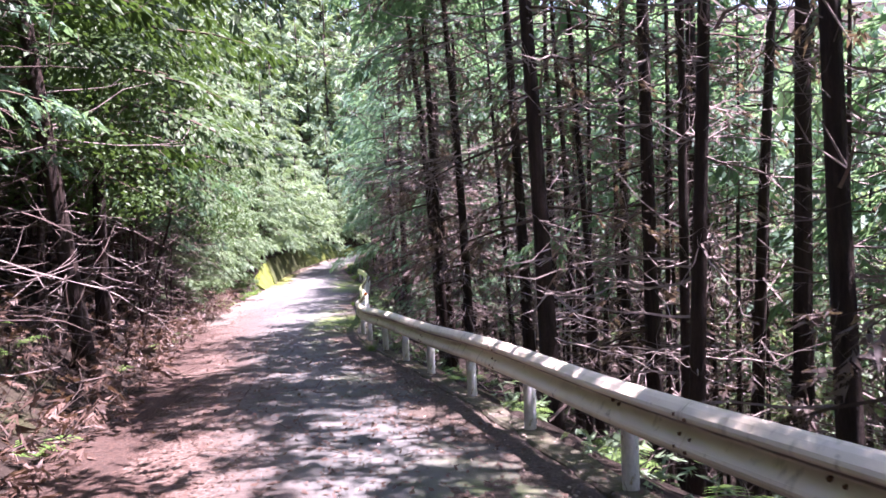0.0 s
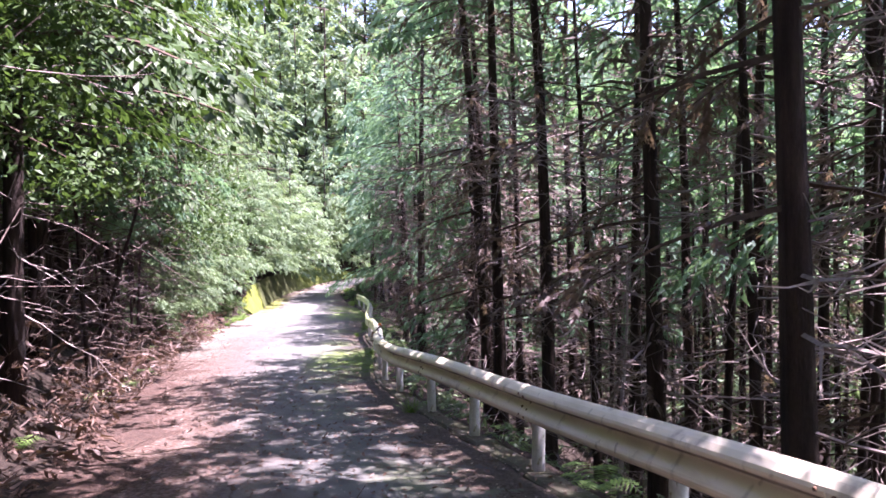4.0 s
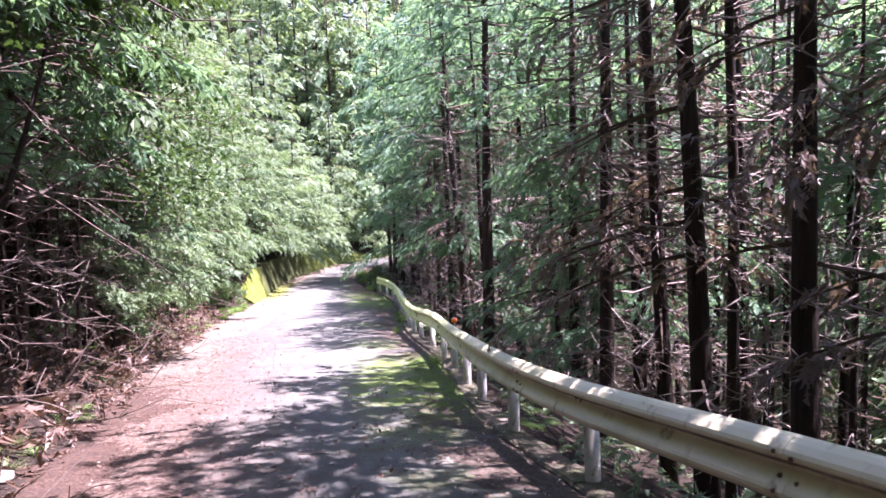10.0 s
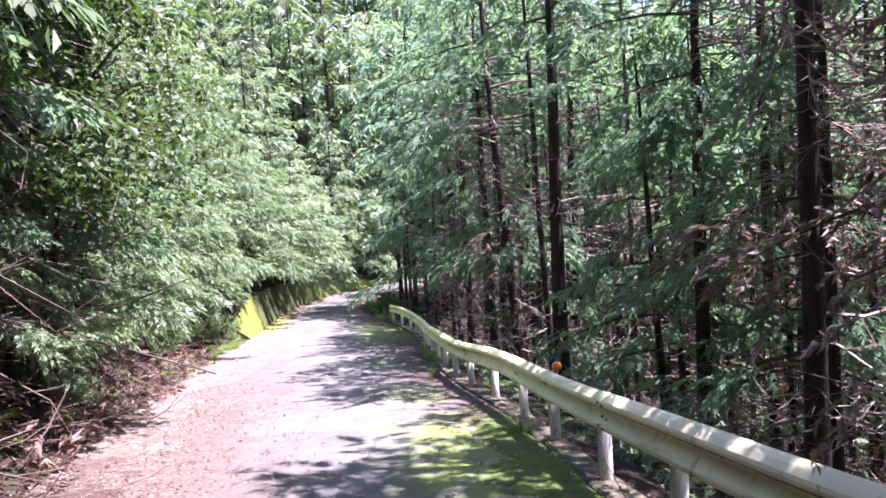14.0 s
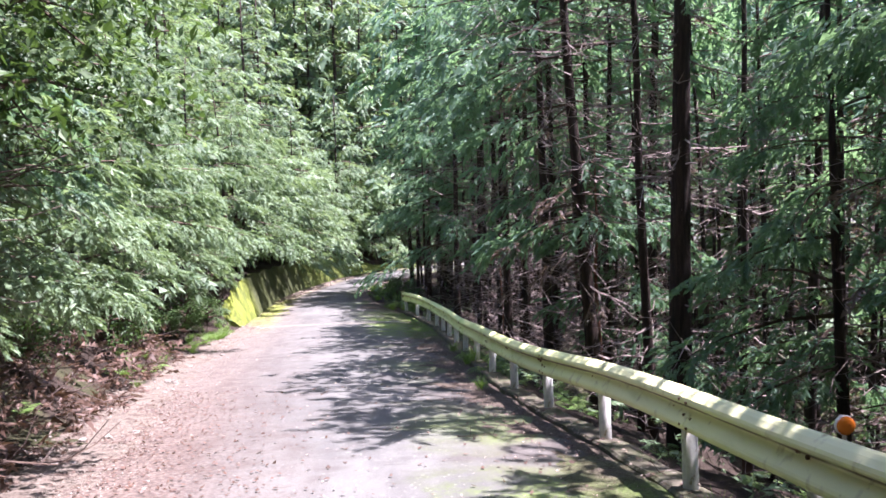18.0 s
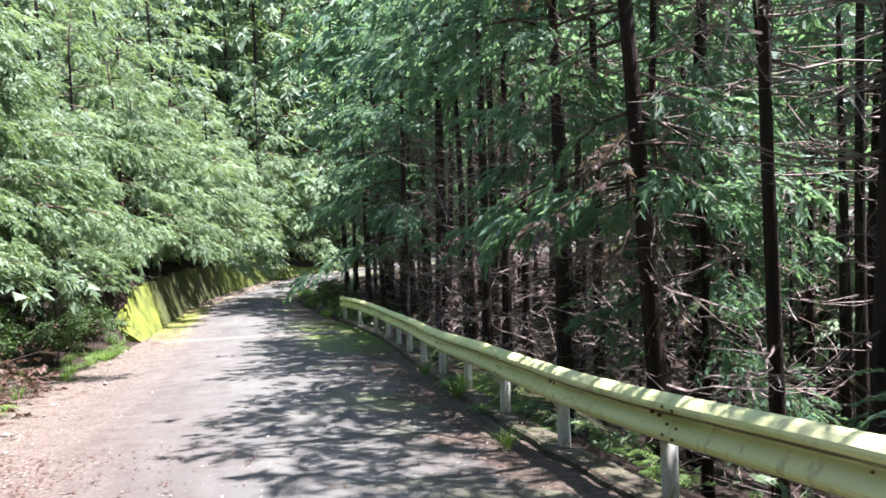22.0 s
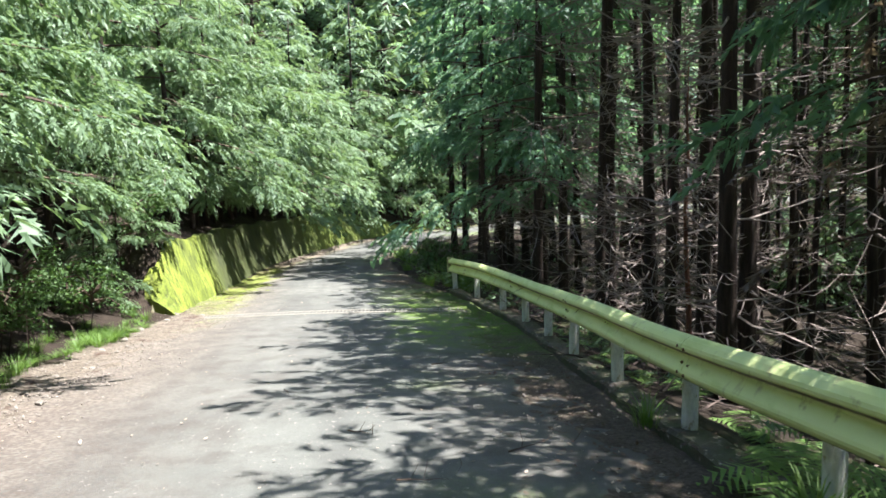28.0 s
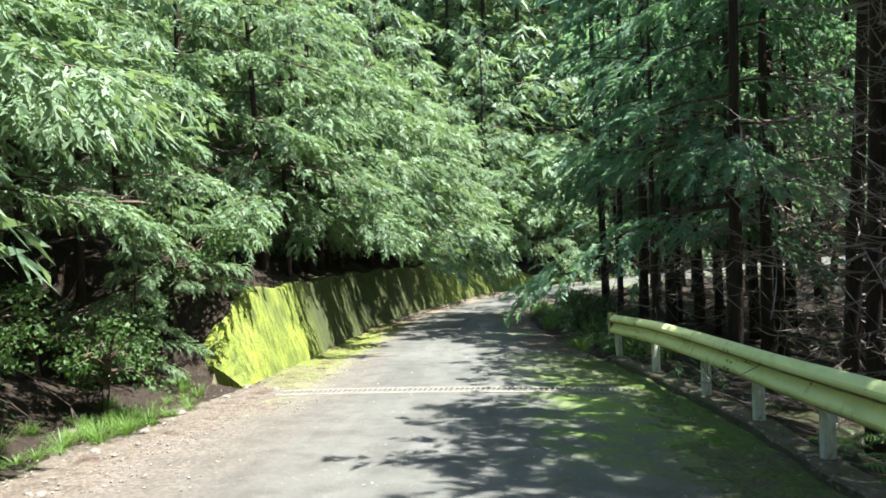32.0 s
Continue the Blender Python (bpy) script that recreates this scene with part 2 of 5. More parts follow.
def road_material():
    """Old asphalt; u runs 0 to 1 from the left edge to the right one, v in metres along the road."""
    k = Nodes("asphalt")
    uv = k.t.nodes.new("ShaderNodeTexCoord").outputs["UV"]
    sep = k.node("ShaderNodeSeparateXYZ", Vector=uv)
    u, along = sep.outputs[0], sep.outputs[1]
    v = k.coord()
    big, mid, fine, grit = k.noise(0.5, 4, v), k.noise(2.5, 5, v), k.noise(22, 4, v), k.noise(120, 3, v)
    c = k.mix(k.ramp(big, 0.35, 0.65), (0.099, 0.102, 0.091), (0.144, 0.146, 0.129))
    streaks = k.noise(1.0, 5, k.coord((16, 0.35, 1), True))
    c = k.mix(k.ramp(streaks, 0.42, 0.62, 0.0, 0.5), c, (0.076, 0.076, 0.070))
    c = k.mix(k.ramp(mid, 0.5, 0.64, 0.0, 0.45), c, (0.070, 0.069, 0.062))
    c = k.mix(k.ramp(grit, 0.4, 0.7, 0, 0.6), c, (0.05, 0.05, 0.045))
    c = k.mix(k.ramp(fine, 0.64, 0.70, 0, 0.8), c, (0.30, 0.27, 0.24))
    # pale grit and soil washed along the left side
    wob = k.math("ADD", u, k.math("MULTIPLY", k.math("SUBTRACT", mid, 0.5), 0.35))
    soil = k.mix(k.ramp(fine, 0.4, 0.62), (0.185, 0.165, 0.135), (0.09, 0.072, 0.058))
    c = k.mix(k.ramp(wob, 0.30, 0.06, 0, 0.85), c, soil)
    # reddish needle litter over the first stretch
    red = k.mix(k.ramp(fine, 0.36, 0.6), (0.15, 0.09, 0.063), (0.05, 0.033, 0.025))
    wide = k.ramp(along, 18.0, 58.0, 1.0, 0.0)
    cover = k.math("MULTIPLY", k.ramp(k.math("SUBTRACT", wob, k.math("MULTIPLY", k.ramp(mid, 0.3, 0.7), 0.25)), 0.42, 0.10), wide)
    cover = k.math("MULTIPLY", cover, k.ramp(fine, 0.3, 0.5))
    c = k.mix(cover, c, red)
    foot = k.math("MULTIPLY", k.math("MULTIPLY", k.ramp(wob, 0.16, 0.02), k.ramp(along, 48.5, 51.0)), k.ramp(fine, 0.3, 0.52))
    c = k.mix(k.math("MULTIPLY", foot, k.ramp(mid, 0.34, 0.52)), c, (0.20, 0.23, 0.05))
    # moss and dirt along the rail side
    spots = k.math("MAXIMUM", k.math("MULTIPLY", k.ramp(along, 21.5, 24.0), k.ramp(along, 30.5, 28.5)), k.math("MULTIPLY", k.ramp(along, 45.5, 48.0), k.ramp(along, 56, 52)))
    spots = k.math("MAXIMUM", k.math("MULTIPLY", spots, k.ramp(mid, 0.34, 0.56, 0.15, 1.0)), k.ramp(k.noise(0.32, 3, v), 0.5, 0.62, 0, 0.45))
    moss = k.math("MULTIPLY", k.ramp(wob, 0.64, 0.80), spots)
    c = k.mix(k.math("MULTIPLY", k.ramp(wob, 0.70, 0.9), 0.6), c, (0.075, 0.062, 0.05))
    c = k.mix(k.math("MULTIPLY", moss, k.ramp(fine, 0.3, 0.55)), c, (0.12, 0.19, 0.03))
    k.bump(k.math("ADD", k.math("MULTIPLY", fine, 0.7), grit), 0.55, 0.012)
    return k.done(c, k.ramp(mid, 0.3, 0.7, 0.75, 0.95), spec=0.25)


def wall_material():
    """Concrete under yellow-green moss, streaked down by water, with tree shade painted in."""
    k = Nodes("mossy_concrete")
    v = k.coord()
    drip = k.noise(8.0, 6, k.coord((1, 1, 0.12)), 0.65)
    c = k.mix(k.ramp(k.noise(1.5, 5, v), 0.3, 0.6), (0.115, 0.15, 0.028), (0.26, 0.31, 0.05))
    c = k.mix(k.ramp(k.noise(0.6, 3, v), 0.4, 0.55, 0.35, 0), c, (0.05, 0.055, 0.035))
    # dark stretch past the near end: sparser moss plus painted shade of overhanging trees
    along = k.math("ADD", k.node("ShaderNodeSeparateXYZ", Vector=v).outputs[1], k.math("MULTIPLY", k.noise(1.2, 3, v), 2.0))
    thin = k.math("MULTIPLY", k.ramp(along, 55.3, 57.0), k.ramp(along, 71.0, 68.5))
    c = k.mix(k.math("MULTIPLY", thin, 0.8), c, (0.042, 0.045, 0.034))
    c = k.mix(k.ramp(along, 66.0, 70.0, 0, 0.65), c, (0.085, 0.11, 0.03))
    c = k.mix(k.ramp(k.noise(18, 5, v), 0.45, 0.7, 0, 0.7), c, (0.09, 0.11, 0.03))
    c = k.mix(k.ramp(drip, 0.46, 0.66, 0, 0.8), c, (0.045, 0.055, 0.025))
    k.bump(k.noise(25, 5, v), 0.8, 0.03)
    return k.done(c, 0.95, spec=0.15)


FLOOR, ROAD, MOSSWALL = floor_material(), road_material(), wall_material()

# ---- the lie of the land ----
GRADE = [(-60, 7.6), (0, -0.16), (10, -1.45), (24.6, -3.33), (36, -4.63), (44, -5.42), (50, -5.85), (56, -6.2), (70, -6.7), (90, -6.95), (400, -6.95)]
POSTS = [(3.2, -3.3), (2.7, -1.1), (2.22, 1.1), (1.75, 3.3), (1.26, 5.46), (0.78, 7.68), (0.25, 9.97), (-0.25, 12.2), (-0.78, 14.25), (-1.33, 16.3),
         (-1.85, 18.6), (-2.25, 20.8), (-2.45, 22.75), (-2.56, 24.6), (-2.68, 26.45), (-2.84, 28.35), (-3.05, 30.25), (-3.35, 32.2), (-3.58, 34.25),
         (-3.76, 36.35), (-3.9, 38.35), (-4.03, 40.25), (-4.15, 42.2), (-4.27, 44.15), (-4.42, 45.8), (-4.57, 47.6), (-4.84, 49.3), (-5.21, 51.35), (-5.69, 53.4)]
RIGHT = [(-30, 9.0)] + [(y, x - 0.24) for x, y in POSTS] + [(57, -6.9), (61.5, -7.8), (66, -8.0), (71, -7.2), (75, -5.6)]
LEFT = [(-30, 4.5), (0, -1.7), (6, -3.05), (14, -5.0), (16.5, -5.7), (23, -7.3), (27, -8.25), (32, -9.0), (36, -9.85), (41, -10.65), (46, -11.0), (51, -11.2),
        (57, -11.7), (62, -11.95), (68, -11.5), (74, -10.4), (79.3, -7.6)]
FAR_EDGE = [(-10.4, 74), (-7.6, 79.3), (-4.5, 82.6), (2, 84.5), (12, 85.5), (40, 90), (200, 118)]
NEAR_EDGE = [(-5.6, 75), (-2.5, 77.5), (3, 78.5), (12, 79.5), (40, 84), (200, 112)]
WALL_TOP = [(50.3, 0.0), (51.2, 1.2), (52, 1.4), (60, 1.5), (70, 1.45), (75, 1.2), (79, 0.3), (83, 0.0)]


def stations():
    pairs = [((lin(y, LEFT), y), (lin(y, RIGHT), y)) for y in np.arange(-28, 60, 0.5)]
    ends = [((-11.85, 60), (-7.6, 60)), ((-11.95, 63), (-7.95, 62.5)), ((-11.5, 68), (-8.0, 66)), ((-10.4, 74), (-7.2, 71)), ((-7.6, 79.3), (-5.6, 75)), ((-4.5, 82.6), (-2.5, 77.5)),
            ((2, 84.5), (3, 78.5)), ((12, 85.5), (12, 79.5)), ((40, 90), (40, 84)), ((80, 97), (80, 91))]
    for (a, b), (c, d) in zip(ends, ends[1:]):
        for f in np.linspace(0, 1, 8)[:-1]:
            pairs.append((tuple(np.array(a) * (1 - f) + np.array(c) * f), tuple(np.array(b) * (1 - f) + np.array(d) * f)))
    p = np.array(pairs, float)
    for _ in range(4):
        p[1:-1] = 0.25 * p[:-2] + 0.5 * p[1:-1] + 0.25 * p[2:]
    return p


EDGES = stations()


def beyond(x, y, line, side):
    """Signed distance past one edge of the road, positive on the outer side."""
    x, y = np.broadcast_arrays(np.asarray(x, float), np.asarray(y, float))
    shape, q = x.shape, np.stack([x.ravel(), y.ravel()], 1)
    out = np.empty(len(q))
    tang = np.gradient(line, axis=0)
    tang /= np.linalg.norm(tang, axis=1)[:, None]
    for i in range(0, len(q), 4000):
        w = q[i:i + 4000, None] - line[None]
        k = np.argmin((w ** 2).sum(-1), 1)
        r, t = w[np.arange(len(k)), k], tang[k]
        cross = (t[:, 0] * r[:, 1] - t[:, 1] * r[:, 0]) * side
        out[i:i + 4000] = np.where((np.abs(cross) < 1.5), cross, np.sign(cross) * np.linalg.norm(r, axis=1))
    return out.reshape(shape)


def beyond_left(x, y):
    return beyond(x, y, EDGES[:, 0], 1)


def beyond_right(x, y):
    return beyond(x, y, EDGES[:, 1], -1)

KERB_UP = [(-30, 0.0), (27, 0.0), (36, 1.0), (80, 1.0)]     # how far the kerb stands out of the verge


def base(x, y):
    rise = 0.055 * np.clip(x + 5, 0, 60) * np.clip((y - 52) / 22, 0, 1)
    return lin(y, GRADE) + rise


def ground(x, y):
    """Height of the land at x, y, arrays or numbers."""
    x, y = np.asarray(x, float), np.asarray(y, float)
    z = base(x, y) - 0.06
    dl, dr = beyond_left(x, y), beyond_right(x, y)
    wall = np.where(dl > 0.75, lin(y, WALL_TOP), 0) * (x < 0)
    bank = np.where(dl > 0, 0.12 * np.clip(dl, 0, 0.7) + 0.75 * np.clip(dl - 0.7, 0, 6) + 0.5 * np.clip(dl - 6.7, 0, 60), 0)
    low = np.where((dl > 0.75) & (lin(y, WALL_TOP) > 0.5), 0.55, lin(y, [(39, 1.0), (43, 0.45), (50, 0.45), (51, 1.0)]))
    steep = lin(y, [(-10, 0.7), (16, 0.65), (26, 0.55), (36, 0.5), (46, 0.36), (56, 0.14), (66, 0.02), (70, 0.0)])
    drop = steep * np.clip(dr - 0.5, 0, 15)
    bumps = 0.10 * np.sin(1.3 * x + 0.7 * y) + 0.08 * np.sin(2.9 * x - 1.7 * y + 1) + 0.05 * np.sin(5.1 * x + 4.3 * y)
    off = np.clip((np.maximum(dl, dr) - 0.5) / 1.5, 0, 1)
    road = np.maximum(dl, dr) < 0.1
    return z + wall + bank * low - drop + bumps * off - np.where(road, 0.05, 0)


# ---- mesh helpers ----
class Geo:
    """Gathers vertices and faces of one mesh."""

    def __init__(self):
        self.v, self.f, self.n = [], [], 0

    def add(self, verts, faces):
        self.v.append(np.asarray(verts, float).reshape(-1, 3))
        self.f.extend([tuple(i + self.n for i in f) for f in faces])
        self.n += len(self.v[-1])

    def tube(self, pts, radii, sides=6, cap=True):
        pts = np.asarray(pts, float)
        d = np.gradient(pts, axis=0)
        d /= np.linalg.norm(d, axis=1)[:, None] + 1e-9
        ref = np.array([0.31, 0.95, 0.07]) if abs(d[0][2]) > 0.6 else np.array([0.0, 0.05, 1.0])
        a = np.cross(d, ref)
        a /= np.linalg.norm(a, axis=1)[:, None] + 1e-9
        b = np.cross(d, a)
        ang = np.arange(sides) * 2 * np.pi / sides
        r = np.asarray(radii, float)[:, None, None]
        ring = pts[:, None] + r * (a[:, None] * np.cos(ang)[None, :, None] + b[:, None] * np.sin(ang)[None, :, None])
        n, s = len(pts), sides
        faces = [(i * s + j, i * s + (j + 1) % s, (i + 1) * s + (j + 1) % s, (i + 1) * s + j) for i in range(n - 1) for j in range(s)]
        if cap:
            faces += [tuple(range(s))[::-1], tuple((n - 1) * s + j for j in range(s))]
        self.add(ring.reshape(-1, 3), faces)

    def box(self, lo, hi):
        (a, b, c), (d, e, f) = lo, hi
        v = [(x, y, z) for z in (c, f) for x, y in ((a, b), (d, b), (d, e), (a, e))]
        self.add(v, [(3, 2, 1, 0), (4, 5, 6, 7), (0, 1, 5, 4), (1, 2, 6, 5), (2, 3, 7, 6), (3, 0, 4, 7)])

    def mesh(self, name, material, smooth=False):
        me = bpy.data.meshes.new(name)
        me.from_pydata(np.concatenate(self.v).tolist(), [], self.f)
        me.materials.append(material)
        if smooth:
            me.polygons.foreach_set("use_smooth", [True] * len(me.polygons))
        me.update()
        return me


def part(name, geo, material, parent=None, label="", smooth=False):
    ob = new(name, geo if isinstance(geo, bpy.types.Mesh) else geo.mesh(name, material, smooth))
    ob.parent = parent
    if label:
        tagged(ob, label)
    return ob


RNG = np.random.default_rng(7)
# one flat spray: pairs of side sprigs and a tip, as (root a, root b, tip)
def spray_shape(rows):
    out = []
    for pos, ln, w in rows:
        for sgn in (-1, 1):
            out.append([(pos, 0), (pos + w * 1.3, 0), (pos + ln * 0.8, sgn * ln * 0.62)])
    out.append([(0.5, -0.07), (0.5, 0.07), (1.02, 0)])
    return np.array(out)


SPRAY = spray_shape(((0.0, 0.34, 0.07), (0.14, 0.44, 0.075), (0.3, 0.44, 0.075), (0.47, 0.38, 0.07), (0.64, 0.28, 0.065)))
SPRAY_BIG = spray_shape(((0.0, 0.46, 0.12), (0.24, 0.5, 0.12), (0.5, 0.36, 0.11)))
# a feathery frond of many narrow sprigs
FROND = spray_shape([(p, 0.37 - 0.2 * abs(p - 0.25), 0.042) for p in (0.0, 0.11, 0.22, 0.33, 0.45, 0.57, 0.7, 0.83)]) * (1, 0.85)
# one broad leaf: a bent kite of two triangles
KITE = np.array([[(0, 0), (0.5, -0.3), (1, 0)], [(0, 0), (1, 0), (0.5, 0.3)]])


def sprays(geo, at, along, up, size, shape=SPRAY, droop=0.35):
    """Adds a spray at each point, lying along one direction with its face to another."""
    at, along, up = (np.asarray(q, float).reshape(-1, 3) for q in (at, along, up))
    along = along / (np.linalg.norm(along, axis=1)[:, None] + 1e-9)
    side = np.cross(up, along)
    side /= np.linalg.norm(side, axis=1)[:, None] + 1e-9
    up = np.cross(along, side)
    size = np.asarray(size, float).reshape(-1, 1, 1)
    flat = shape.reshape(-1, 2)
    a, b = flat[:, 0][None, :, None], flat[:, 1][None, :, None]
    jit = RNG.normal(0, 0.05, (len(at), len(flat), 3))
    v = at[:, None] + size * (a * along[:, None] + b * side[:, None] - droop * (a * a + 0.6 * b * b) * up[:, None] + jit)
    n = len(at) * len(flat) // 3
    geo.add(v.reshape(-1, 3), [(3 * i, 3 * i + 1, 3 * i + 2) for i in range(n)])


def unit(az, el):
    return np.array([math.cos(az) * math.cos(el), math.sin(az) * math.cos(el), math.sin(el)])


def live_branch(wood, leaf, root, az, length, el=0.05, sag=0.25, n=20, size=0.36, shape=SPRAY, spread_out=0.55):
    """A living branch: a drooping stick with flat sprays along its outer part."""
    t = np.linspace(0, 1, 4)
    d = unit(az, el)
    pts = np.array(root) + length * (t[:, None] * d + (t ** 2)[:, None] * np.array([0, 0, -sag]))
    wood.tube(pts, 0.014 * length * (1.05 - t) + 0.004, 3, False)
    s = 0.18 + 0.86 * RNG.random(n) ** 0.75
    c = np.array(root) + length * (s[:, None] * d + (s ** 2)[:, None] * np.array([0, 0, -sag]))
    turn = az + RNG.choice([-1, 1], n) * RNG.uniform(0.1, 1.0, n)
    tilt = RNG.normal(-0.38, 0.24, n)
    along = np.stack([np.cos(turn) * np.cos(tilt), np.sin(turn) * np.cos(tilt), np.sin(tilt)], 1)
    wide = (0.12 + 0.3 * (1 - np.abs(s - 0.5))) * length * spread_out
    c = c + along * (wide * RNG.uniform(0, 1, n))[:, None]
    up = np.array([0, 0, 1.0]) + RNG.normal(0, 0.16, 3) + RNG.normal(0, 0.18, (n, 3))
    sprays(leaf, c, along, up, size * RNG.uniform(0.6, 1.35, n), shape)


def dead_branch(geo, root, az, length, el, curl=0.35, twigs=4, thick=0.016):
    """A bare limb of one piece: it sags, turns up at its end, and forks into twigs."""
    n = 7 if twigs > 4 else 5
    t = np.linspace(0, 1, n)
    d = unit(az, el)
    wob = RNG.normal(0, 0.035, (n, 3)) * t[:, None]
    pts = np.array(root) + length * (t[:, None] * d + (t ** 2)[:, None] * np.array([0, 0, curl]) + wob)
    start = geo.n
    geo.tube(pts, thick * (1.12 - t), 3, False)
    for _ in range(twigs):
        k = int(RNG.integers(1, n))
        e = unit(az + RNG.choice([-1, 1]) * RNG.uniform(0.4, 1.2), el + RNG.normal(0.15, 0.45))
        ln = length * RNG.uniform(0.15, 0.45)
        p = pts[k]
        q = np.array([p + e * ln * 0.5 + RNG.normal(0, 0.03, 3), p + e * ln + np.array([0, 0, 0.08])])
        first = geo.n
        geo.tube(q, np.array([0.38, 0.2]) * thick, 3, False)
        ring = start + 3 * k
        geo.f.extend([(ring + a, ring + (a + 1) % 3, first + (a + 1) % 3, first + a) for a in range(3)])


def limb_mesh(length, twigs):
    geo = Geo()
    dead_branch(geo, (0, 0, 0), 0.0, length, -0.22, RNG.normal(0.24, 0.12), twigs, 0.006 + 0.0055 * length)
    return geo.mesh("dead_limb", DEADWOOD)


STUBS = [limb_mesh(RNG.uniform(0.25, 0.6), 1) for _ in range(4)]
LONG_BRANCHES = [limb_mesh(ln, 9) for ln in (0.9, 1.1, 1.3, 1.5, 1.7, 1.9, 2.2, 2.5)]


def trunk_line(height, lean=0.15, n=9):
    t = np.linspace(0, 1, n)
    w = np.cumsum(RNG.normal(0, 0.035, (n, 2)), 0) * t[:, None]
    return np.column_stack([w[:, 0] + lean * t * RNG.normal(), w[:, 1] + lean * t * RNG.normal(), -0.8 + (height + 0.8) * t])


def crown_mesh(boughs, leaf, needle):
    k = len(leaf.f)
    both = Geo()
    both.v, both.f, both.n = leaf.v[:], leaf.f[:], leaf.n
    both.add(np.concatenate(boughs.v), boughs.f)
    me = both.mesh("crown", needle)
    me.materials.append(TWIG)
    me.polygons.foreach_set("material_index", [0] * k + [1] * (len(me.polygons) - k))
    return me


def make_tree(radius, height, bare, reach, dead=40, live=60, n=14, size=0.5, low=0, bark=None, needle=None, dead_to=None, sag=0.25, joined=False, shape=SPRAY, spread_out=0.55, dry=0, wood=None):
    """One conifer: meshes of trunk and crown, and its dead limbs as (mesh, pose), or joined. bare: height of the lowest living branch; low: stray living branches below it."""
    trunk, limbs, boughs, leaf = Geo(), Geo(), Geo(), Geo()
    line = trunk_line(height)
    t = np.linspace(0, 1, len(line))
    trunk.tube(line, radius * (1 - 0.82 * t) * (1 + 0.35 * np.exp(-t * 14)), 9)
    loose = []

    def on(h):
        return np.array([np.interp(h, line[:, 2], line[:, i]) for i in range(3)])

    for _ in range(dead):
        h, az = RNG.uniform(0.5, dead_to or bare + 1.5), RNG.uniform(0, 6.283)
        short = RNG.random() < 0.35
        if joined:
            ln = RNG.uniform(0.25, 0.7) if short else RNG.uniform(0.9, 2.3)
            dead_branch(limbs, on(h), az, ln, RNG.normal(-0.1, 0.25), RNG.normal(0.02, 0.18), 1 if short else 3, 0.006 + 0.005 * ln)
        else:
            me = (STUBS if short else LONG_BRANCHES)[int(RNG.integers(0, 4 if short else 8))]
            loose.append((me, pose(*on(h), RNG.uniform(-25, 25), math.degrees(RNG.normal(0.05, 0.2)), math.degrees(az))))
    for i in range(live):
        f = (i + RNG.random()) / live
        ln = reach * (1 - f) ** 0.7 * RNG.uniform(0.5, 1.3) + 0.25
        live_branch(boughs, leaf, on(bare + (height - bare) * f), 2.4 * i + RNG.normal(0, 0.3), ln, RNG.normal(0.12, 0.15), sag, max(5, int(n * (ln / reach) ** 1.3)), size, shape, spread_out)
    for i in range(low):
        live_branch(boughs, leaf, on(RNG.uniform(3.0, bare)), RNG.uniform(0, 6.283), RNG.uniform(1.0, 2.0), 0.0, 0.3, 24, 0.4, FROND, 0.7)
    out = {"trunk": trunk.mesh("trunk", bark or BARK, True)}
    if dry:
        sticks, brown = Geo(), Geo()
        for i in range(dry):
            live_branch(sticks, brown, on(RNG.uniform(1.8, bare + 1)), RNG.uniform(0, 6.283), RNG.uniform(0.8, 1.8), -0.1, 0.2, 11, 0.26, SPRAY_BIG if shape is SPRAY_BIG else FROND, 0.9)
        out["dry_foliage"] = crown_mesh(sticks, brown, DRY_NEEDLE)
    if loose:
        out["dead_limb"] = loose
    elif dead:
        out["deadwood"] = limbs.mesh("deadwood", wood or DEADWOOD)
    if live:
        out["crown"] = crown_mesh(boughs, leaf, needle or NEEDLE)
    return out


def plant(kind, name, x, y, scale=1.0, turn=None, label="", category="tree", group="", z=None, lean=(0, 0)):
    root = new(name)
    where = pose(x, y, (float(ground(x, y)) if z is None else z), lean[0], lean[1], RNG.uniform(0, 360) if turn is None else turn) @ Matrix.Scale(scale, 4)
    for key, me in kind.items():
        if isinstance(me, list):
            for each, m in me:
                tip = where @ m @ Vector((1.7, 0, 0))
                if tip.x > float(lin(tip.y, RIGHT)) + 0.7 or tip.z > float(lin(tip.y, GRADE)) + 3.2:
                    part(key, each, None, root).matrix_basis = m
        else:
            ob = part(key, me, None, root)
            if key == "deadwood":
                tagged(ob, kind="stuff")
    root.matrix_basis = where
    return tagged(root, label, category, group)

# ---- ground, road, kerb, wall ----
def spread(lo, hi, step, far_lo, far_hi):
    core = list(np.arange(lo, hi + step, step))
    a, b, s, q = [], [], step, step
    x = lo
    while x > far_lo:
        s *= 1.28
        x -= s
        a.append(x)
    x = core[-1]
    while x < far_hi:
        q *= 1.28
        x += q
        b.append(x)
    return np.array(a[::-1] + core + b)


def build_ground():
    xs, ys = spread(-20, 10, 0.33, -1500, 1500), spread(-6, 92, 0.45, -700, 2500)
    X, Y = np.meshgrid(xs, ys)
    Z = ground(X, Y)
    nx, ny = len(xs), len(ys)
    geo = Geo()
    geo.add(np.stack([X, Y, Z], -1).reshape(-1, 3), [(j * nx + i, j * nx + i + 1, (j + 1) * nx + i + 1, (j + 1) * nx + i) for j in range(ny - 1) for i in range(nx - 1)])
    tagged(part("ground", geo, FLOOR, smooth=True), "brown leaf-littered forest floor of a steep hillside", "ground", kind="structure")


